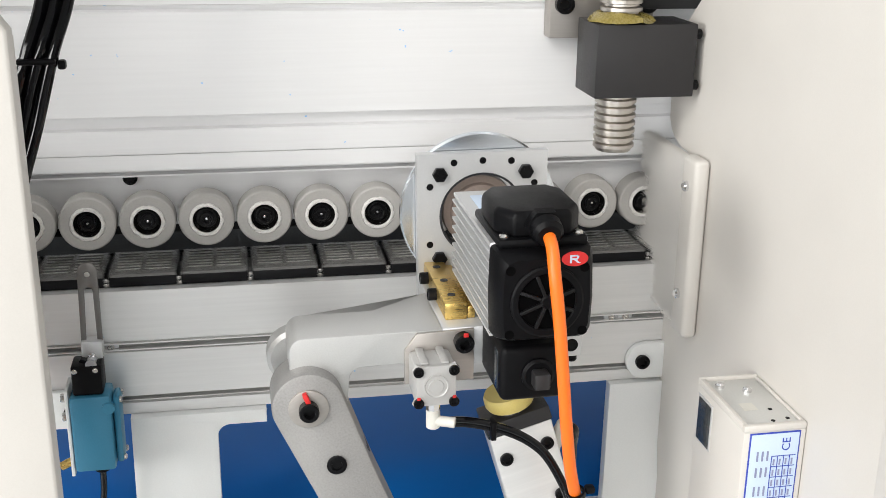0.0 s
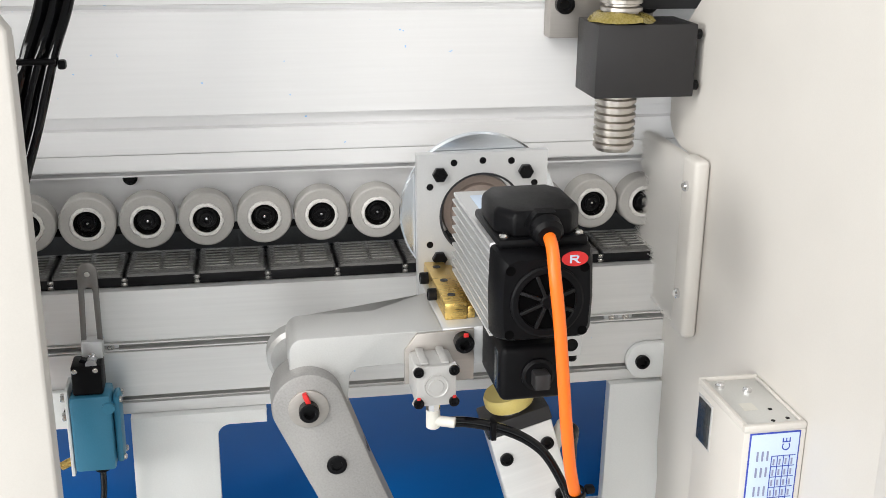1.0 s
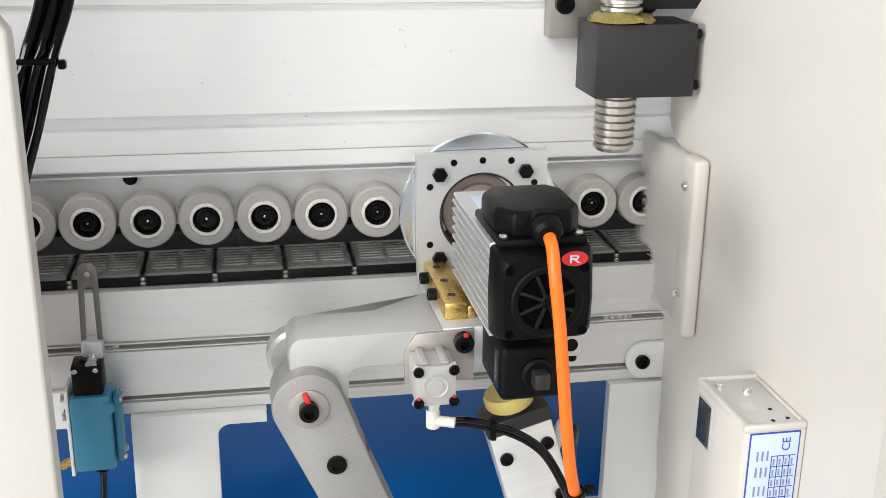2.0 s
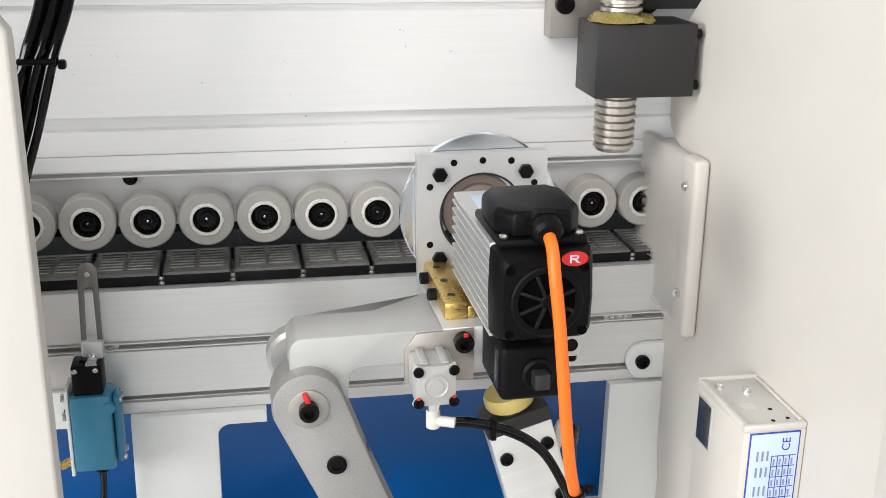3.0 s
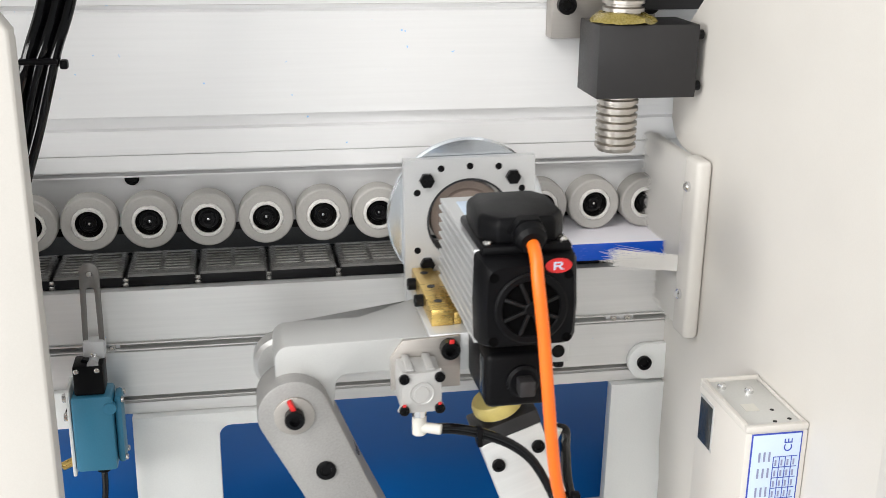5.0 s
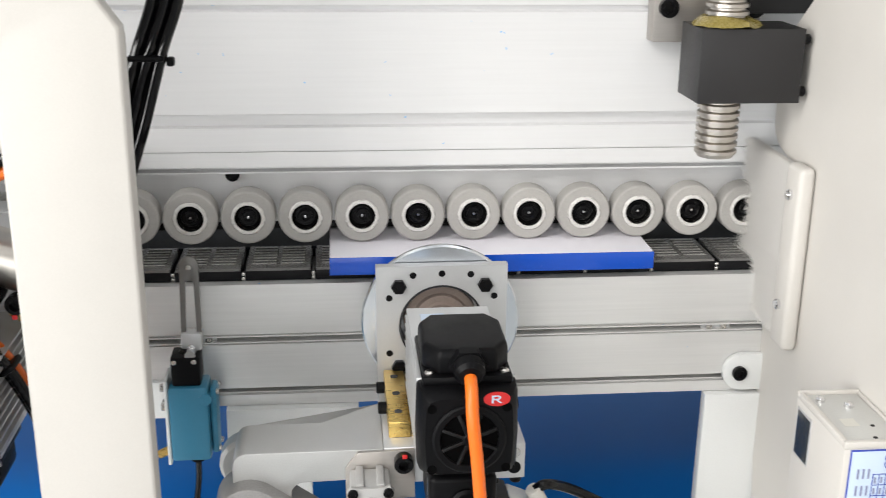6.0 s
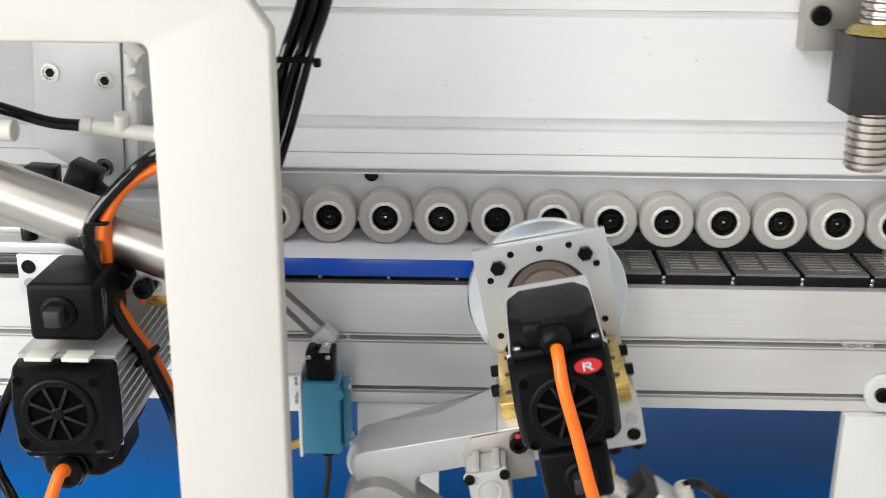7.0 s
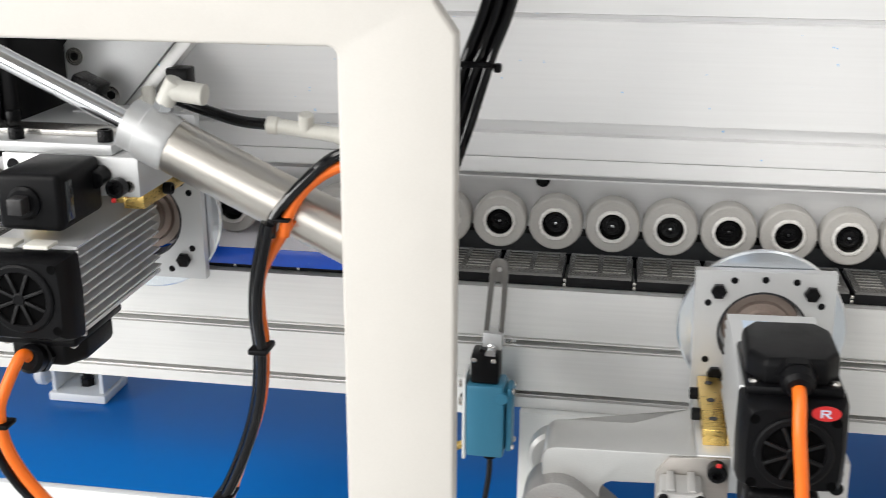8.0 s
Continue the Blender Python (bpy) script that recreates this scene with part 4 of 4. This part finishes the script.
def control_box():
    c = thing("control_box", (0.65, -0.352, Z(-0.30)), "cream control box with a printed rating label", "control box")
    x0, x1, y0, y1, zt, zb = 0.617, 0.6795, -0.402, -0.293, -0.0985, -0.30
    part("case", lift(box((x0, y0, zb), (x1, y1, zt - 0.0065), 0.0025)), CREAM, c)
    rim = box((x0, y0, zt - 0.0075), (x1, y0 + 0.006, zt), 0.002)
    box((x0, y1 - 0.004, zt - 0.0075), (x1, y1, zt), 0.0015, rim)
    box((x0, y0 + 0.0055, zt - 0.0075), (x0 + 0.0055, y1 - 0.0035, zt), 0.0015, rim)
    box((x1 - 0.003, y0 + 0.0055, zt - 0.0075), (x1, y1 - 0.0035, zt - 0.001), 0.001, rim)
    part("rim", lift(rim), CREAM, c)
    zt -= 0.0035
    part("lid", lift(box((x0 + 0.006, y0 + 0.0065, zt - 0.0025), (x1 - 0.0035, y1 - 0.0045, zt), 0.0005)), LIDM, c, "bare metal lid plate")
    part("lid_print", lift(box((0.634, -0.365, zt + 0.0001), (0.648, -0.350, zt + 0.0004))), NYLON, c, "small pale sticker")
    for x, y in ((0.632, -0.312), (0.655, -0.325)):
        part("lid_screw", lift(turned([(0.0045, 0), (0.0045, 0.003), (0.003, 0.0045), (0, 0.0045)], (x, y, zt), (0, 0, 1), 12)), CHROME, c)
    # small black discs give the shade of the lid holes
    for x, y in ((0.660, -0.365), (0.668, -0.385), (0.652, -0.388)):
        part("lid_hole", lift(turned([(0.0022, 0), (0.002, 0.0004), (0, 0.0004)], (x, y, zt), (0, 0, 1), 10)), BLACKM, c)
    part("window_frame", lift(box((x0 - 0.0008, -0.333, -0.162), (x0 + 0.001, -0.300, -0.112), 0.0003)), MILLED, c)
    part("side_window", lift(box((x0 - 0.0014, -0.331, -0.160), (x0 - 0.0009, -0.3025, -0.1145), 0.0002)), SCREEN, c, "dark display window")
    lab = part("rating_label", lift(box((x0 + 0.006, y0 - 0.0006, -0.262), (x1 - 0.006, y0 - 0.0001, -0.106), 0.0002)), LABELB, c, "white label with a blue border")
    part("label_field", lift(box((x0 + 0.0075, y0 - 0.0011, -0.2605), (x1 - 0.0075, y0 - 0.0007, -0.1075), 0.0001)), LABELW, lab)
    yy = (y0 - 0.0016, y0 - 0.0012)
    for k in range(6):
        z = -0.131 - 0.011 * k
        part("print_bar", lift(box((0.646, yy[0], z), (0.670, yy[1], z + 0.0006))), LABELB, lab)
    for x in (0.646, 0.652, 0.658, 0.664):
        part("print_bar", lift(box((x, yy[0], -0.187), (x + 0.0006, yy[1], -0.131))), LABELB, lab)
    for x in (0.631, 0.636, 0.641):
        for z in (-0.135, -0.152, -0.172):
            part("print_bar", lift(box((x, yy[0], z), (x + 0.0018, yy[1], z + 0.010))), PRINT, lab)
    for x in (0.648, 0.654, 0.660, 0.666):
        for z in (-0.140, -0.151, -0.162, -0.173, -0.184):
            part("print_bar", lift(box((x, yy[0], z), (x + 0.0016, yy[1], z + 0.006))), PRINT, lab)
    cu = bpy.data.curves.new("label_text", "FONT")
    cu.body, cu.size, cu.extrude, cu.align_x, cu.align_y = "CE", 0.0115, 0.0002, "CENTER", "CENTER"
    ob = new("label_text", cu)
    ob.data.materials.append(LABELB)
    ob.parent = lab
    ob.matrix_basis = Matrix.Translation(Vector((0.660, yy[1], Z(-0.119))) - ORIGIN[lab]) @ pose(0, 0, 0, 90, 0, 0) @ pose(0, 0, 0, 0, 0, 90)


control_box()


# ---------------------------------------------------------------- height screw
def height_screw():
    b = thing("nut_block", (0.60, -0.12, Z(0.155)), "black nut block of the height screw", "nut block")
    part("block", lift(box((0.5555, -0.100, 0.1490), (0.6690, -0.028, 0.2285), 0.0012)), BLOCKB, b)
    for z in (0.161, 0.217):
        part("side_bolt", lift(socket_bolt((0.6690, -0.094, z), (1, 0, 0), 0.0056, 0.0062)), BLACKM, b)
    g = turned([(0.020, 0), (0.036, 0.001), (0.033, 0.006), (0.026, 0.010), (0.022, 0.011)], (0.5905, -0.070, 0.2285), (0, 0, 1), 26)
    for v in g.verts:
        v.co += 0.004 * Vector(noise.noise_vector(v.co * 90))
    part("grease", lift(g), GREASE, b, "smeared yellow grease")
    s = thing("lead_screw", (0.5905, -0.070, Z(0.10)), "steel trapezoidal height screw", "lead screw")
    prof, z = [(0.0, 0.0), (0.0195, 0.0), (0.0215, 0.004)], 0.004
    while z < 0.36:
        prof += [(0.0232, z + 0.0006), (0.0232, z + 0.0044), (0.0195, z + 0.0060), (0.0195, z + 0.0080)]
        z += 0.0084
    prof += [(0.0, z)]
    part("thread", lift(turned(prof, (0.5905, -0.070, 0.085), (0, 0, 1), 32)), TUBE, s)
    k = thing("beam_clamp", (0.56, 0.0, Z(0.20)), "milled clamp plate on the pressure beam", "bracket")
    part("plate", lift(box((0.530, 0.0, 0.201), (0.655, 0.0255, 0.40), 0.002)), PLATES, k)
    for x in (0.546, 0.646):
        part("bolt", lift(socket_bolt((x, 0.0, 0.240), (0, -1, 0), 0.011, 0.010)), BLACKM, k)
    # black strip added for the dark gap behind the nut block
    part("dark_rail", lift(box((0.60, -0.026, 0.236), (0.72, -0.011, 0.46), 0.002)), BLOCKB, k)


height_screw()


# ---------------------------------------------------------------- cables and cylinder on the left
def air_lines():
    t = thing("air_hose_bundle", (0.0, -0.2, Z(0.10)), "bundle of glossy black air hoses with a strap", "hose bundle")
    for k in range(5):
        o = 0.0058 * (k - 2)
        y = -0.205 + 0.009 * (k % 2)
        part("hose", lift(hose([(0.042 + o, y, 0.47), (0.025 + o, y, 0.30), (0.000 + o, y, 0.220), (-0.021 + 1.1 * o, y + 0.003 * (k % 3), 0.155), (-0.040 + 0.9 * o, y, 0.09), (-0.066 + o, y, 0.0)], 0.0054, 12)), HOSE, t)
    part("strap", lift(box((-0.019, -0.214, 0.214), (0.015, -0.188, 0.2195), 0.0022)), BLACKP, t)
    part("strap_lock", lift(box((0.0155, -0.209, 0.209), (0.023, -0.199, 0.2175), 0.0022)), BLACKP, t)
    c = thing("cable_loop", (-0.12, -0.29, Z(0.08)), "orange and black cables strapped in a loop", "cable")
    for nm, k, mat, r, y in (("orange_cable", 0.0, ORANGE, 0.0058, -0.287), ("black_cable", -0.0115, HOSE, 0.0056, -0.292), ("air_hose", -0.006, HOSE, 0.004, -0.274)):
        part(nm, lift(hose([(-0.03, y, 0.12 - 0.8 * k), (-0.08, y, 0.138 - 0.9 * k), (-0.115, y, 0.132 - 1.0 * k), (-0.146, y, 0.112 - 0.6 * k), (-0.166 + k, y, 0.083), (-0.172 + k, y, 0.062)], r, 12)), mat, c)
    part("strap", lift(box((-0.1835, -0.2975, 0.0775), (-0.1625, -0.2705, 0.0810), 0.0015)), BLACKP, c)
    d = thing("cable_drop", (0, 0, 0), "black and orange cables hanging from the loop", "cable")
    for nm, k, mat, r, y in (("orange_cable", 0.0, ORANGE, 0.0056, 0.016), ("black_cable", -0.0055, HOSE, 0.0054, -0.003), ("air_hose", -0.0128, HOSE, 0.0038, 0.004)):
        q = 0.0 if k else -0.0085
        part(nm, hose([(k + (0.006 if not k else -0.004), y - 0.006, 0.006), (-0.021 + k + q, y, -0.050), (-0.026 + k + q, y, -0.090), (-0.025 + k + q, y, -0.130), (-0.034 + k + q, y, -0.190), (-0.060 + k + q, y, -0.258), (-0.096 + k, y, -0.32), (-0.14 + k, y, -0.38)], r, 12), mat, d)
    for x, z in ((-0.030, -0.125), (-0.082, -0.290)):
        part("strap", box((x - 0.0125, -0.010, z - 0.0030), (x + 0.0075, 0.019, z + 0.003), 0.002), BLACKP, d)
    return d


DROP = air_lines()


def tilt_plate():
    """Plate with bolts over the upturned unit; the middle bolt at the origin."""
    p = thing("mount_plate", (0, 0, 0), "milled mounting plate with socket bolts", "machine plate")
    part("plate", prism([(-0.078, 0.12), (-0.078, -0.080), (0.0, -0.120), (0.018, -0.115), (0.018, 0.12)], 0, 0.020, 0.001), MILLED, p)
    for x, z in ((-0.060, 0.005), (0, 0), (-0.004, -0.098)):
        part("bolt_seat", turned([(0.0105, 0), (0.0105, 0.0015), (0.0075, 0.0015), (0.007, 0.0006), (0, 0.0006)], (x, 0.0002, z), (0, -1, 0), 20), STEEL, p)
        part("socket", turned([(0.0055, 0), (0.005, 0.0012), (0, 0.001)], (x, -0.0004, z), (0, -1, 0), 6), BLACKM, p)
    part("side_block", box((0.0185, 0.004, -0.11), (0.034, 0.030, 0.12), 0.002), ANOD, p)
    for z in (0.004, 0.040):
        part("air_fitting", rod((0.028, -0.004, z), (0.046, -0.012, z - 0.012), 0.008, 16, rod((0.034, -0.008, z - 0.004), (0.034, -0.010, z - 0.022), 0.006, 12), 0.001), NYLON, p)
    part("stop_block", box((-0.085, -0.030, -0.145), (-0.050, -0.004, -0.095), 0.003), BLACKM, p, "black stop block")
    part("stop_knob", rod((-0.052, -0.018, -0.135), (-0.030, -0.018, -0.142), 0.009, 16, None, 0.001), BLACKM, p)
    return p


TILT = tilt_plate()


def left_clutter():
    # added black box stands for a dark mass at the upper left
    m = thing("junction_box", (-0.56, -0.12, Z(0.10)), "black box added for a dark mass on the machine frame", "junction box")
    part("case", lift(box((-0.70, -0.16, 0.10), (-0.505, 0.0258, 0.26), 0.008, None, 3)), BLACKP, m)
    part("cover", lift(box((-0.69, -0.168, 0.11), (-0.52, -0.1605, 0.25), 0.004)), BLACKP, m)


left_clutter()


def feed_cylinder():
    """Barrel along its own +x from the collar at the origin, rod along -x."""
    c = thing("air_cylinder", (0, 0, 0), "brushed stainless round air cylinder", "air cylinder")
    part("barrel", turned([(0.0255, 0.014), (0.027, 0.016), (0.027, 0.26), (0.0255, 0.262)], (0, 0, 0), (1, 0, 0), 48), TUBE, c)
    part("collar", turned([(0.0190, -0.036), (0.0255, -0.034), (0.0255, -0.018), (0.0285, -0.016), (0.0285, 0.010), (0.0265, 0.0145)], (0, 0, 0), (1, 0, 0), 40), MILLED, c, "turned end collar")
    part("rod", rod((-0.036, 0, 0), (-0.36, 0, 0), 0.0105, 24), CHROME, c)
    part("port_nut", turned([(0.010, 0), (0.010, 0.010)], (-0.008, 0, 0.026), (0.1, 0, 1), 6), CHROME, c)
    f = part("elbow_fitting", rod((-0.008, 0, 0.035), (-0.006, -0.002, 0.062), 0.0095, 20, rod((-0.008, 0, 0.050), (0.026, -0.002, 0.062), 0.0105, 20, None, 0.001), 0.001), NYLON, c, "white push-in elbow fitting")
    return c


FEED = feed_cylinder()


def tee_fitting():
    t = thing("tee_fitting", (-0.17, -0.2, Z(0.145)), "white push-in tee fitting on a black air hose", "air fitting")
    bm = rod((-0.208, -0.2, 0.149), (-0.130, -0.2, 0.140), 0.0078, 20, None, 0.001)
    rod((-0.172, -0.2, 0.145), (-0.170, -0.205, 0.162), 0.0078, 20, bm, 0.001)
    part("body", lift(bm), NYLON, t)
    for x, z in ((-0.206, 0.1488), (-0.135, 0.1405)):
        part("collar", lift(rod((x - 0.006, -0.2, z + 0.0006), (x + 0.006, -0.2, z - 0.0006), 0.0090, 20, None, 0.001)), NYLON, t)
    part("air_hose", lift(hose([(-0.205, -0.2, 0.149), (-0.24, -0.205, 0.153), (-0.275, -0.215, 0.166), (-0.30, -0.22, 0.176)], 0.0058, 12)), HOSE, t)
    part("stub_hose", lift(hose([(-0.132, -0.2, 0.140), (-0.10, -0.2, 0.135), (-0.06, -0.2, 0.135)], 0.0058, 12)), HOSE, t)


tee_fitting()


# ---------------------------------------------------------------- what moves
def motions():
    feed = ((0.0, 0.0), (2.0, -0.6), (4.0, -1.2), (5.5, -1.65), (6.5, -1.95), (7.0, -2.107), (7.5, -2.262), (8.0, -2.418))
    walk(CHAIN, [(t, pose(-0.0215 + s, 0, Z(-0.068))) for t, s in feed])
    walk(PANEL, [(t, pose(0.382 + 1.95 + s, -0.056, Z(-0.052))) for t, s in feed])
    # trimming unit: place of the upper bolt pair and its tilt
    head = ((0.0, 0.433, 0.071, 0.5), (4.2, 0.433, 0.071, 0.5), (4.9, 0.425, 0.069, 0.6), (5.1, 0.400, 0.058, 1.0), (5.3, 0.344, 0.020, 1.3), (5.4, 0.312, -0.016, 1.0), (5.5, 0.294, -0.034, 0.8),
            (5.7, 0.287, -0.046, 0.3), (6.0, 0.283, -0.051, 0.2), (6.5, 0.278, -0.045, 1.8), (6.8, 0.274, -0.040, 3.0), (6.9, 0.263, -0.030, 5.5), (7.0, 0.244, -0.015, 11.3),
            (7.1, 0.213, 0.002, 20.0), (7.2, 0.173, 0.024, 28.8), (7.3, 0.236, 0.004, 15.0), (7.4, 0.275, -0.020, 6.0), (7.5, 0.281, -0.040, 3.5), (7.6, 0.285, -0.039, 2.5), (8.0, 0.297, -0.033, 1.4))
    unit, arm, rods, barrel = [], [], [], []
    foot, lift_at = Vector((0.3516, -0.4156)), Vector((0.515, -0.38))
    for t, x, z, turn in head:
        a = radians(turn)
        unit.append((t, pose(x, -0.1, Z(z), 0, -turn, 0)))
        px, pz = x - 0.2078 * math.cos(a) + 0.1817 * math.sin(a), z - 0.2078 * math.sin(a) - 0.1817 * math.cos(a)
        swing = math.degrees(math.atan2(foot.x - px, pz - foot.y))
        arm.append((t, pose(px, -0.272, Z(pz), 0, -swing, 0)))
        qx, qz = x + 0.016 * math.cos(a) + 0.235 * math.sin(a), z + 0.016 * math.sin(a) - 0.235 * math.cos(a)
        lean = math.degrees(math.atan2(lift_at.x - qx, qz - lift_at.y))
        rods.append((t, pose(qx, -0.175, Z(qz), 0, -lean, 0)))
        barrel.append((t, pose(lift_at.x, -0.175, Z(lift_at.y), 0, -lean, 0)))
    for ob, rows in ((UNIT, unit), (ARM, arm), (ROD, rods), (LIFT, barrel)):
        walk(ob, rows)
    # upturned unit with the cylinder above it
    left = ((0.0, -0.175, -0.129), (6.5, -0.180, -0.128), (6.8, -0.186, -0.126), (7.0, -0.197, -0.123), (7.2, -0.259, -0.112), (7.5, -0.348, -0.078), (7.75, -0.382, -0.052), (8.0, -0.401, -0.035))
    walk(UNIT2, [(t, pose(x, -0.1, Z(z), 0, 180, 0)) for t, x, z in left])
    plate = ((0.0, -0.215, 0.166, 0), (6.5, -0.222, 0.166, 0), (7.0, -0.237, 0.166, 3), (7.2, -0.279, 0.168, 14), (7.5, -0.350, 0.166, 30), (8.0, -0.452, 0.143, 42))
    walk(TILT, [(t, pose(x, -0.045, Z(z), 0, a, 0)) for t, x, z, a in plate])
    tube = ((0.0, -0.302, 0.098, 19), (6.5, -0.302, 0.100, 19.5), (7.0, -0.302, 0.106, 20.5), (7.2, -0.303, 0.119, 22.5), (7.5, -0.305, 0.134, 24.5), (8.0, -0.305, 0.142, 25.5))
    walk(FEED, [(t, pose(x, -0.25, Z(z), 0, a, 0)) for t, x, z, a in tube])
    drop = ((0.0, 32), (6.5, 32), (7.0, 29), (7.2, 24), (7.5, 12), (8.0, 2))
    walk(DROP, [(t, pose(-0.172, -0.289, Z(0.070), 0, -a, 0)) for t, a in drop])
    lev = ((0.0, 1), (6.4, 1), (6.5, -3), (6.6, -22), (6.7, -42), (7.0, -45), (7.9, -45), (7.9667, 4), (8.0, 4))
    walk(LEVER, [(t, pose(0.004, -0.0735, Z(-0.122), 0, a, 0)) for t, a in lev])
    sweep = ((0.0, 0), (4.25, 0), (4.45, 68), (5.5, 66), (5.7, 50), (5.85, 6), (6.0, 0), (8.0, 0))
    lifted = ((0.0, 0), (4.2, 0), (4.45, 17), (5.55, 17), (5.8, 3), (5.95, 0), (8.0, 0))
    walk(FRINGE, [(t, pose(0.669, -0.107, Z(-0.042), a, 0, 0)) for t, a in lifted])
    walk(TUFT, [(t, pose(0.668, -0.107, Z(-0.042), 0, 0, a)) for t, a in sweep])


motions()
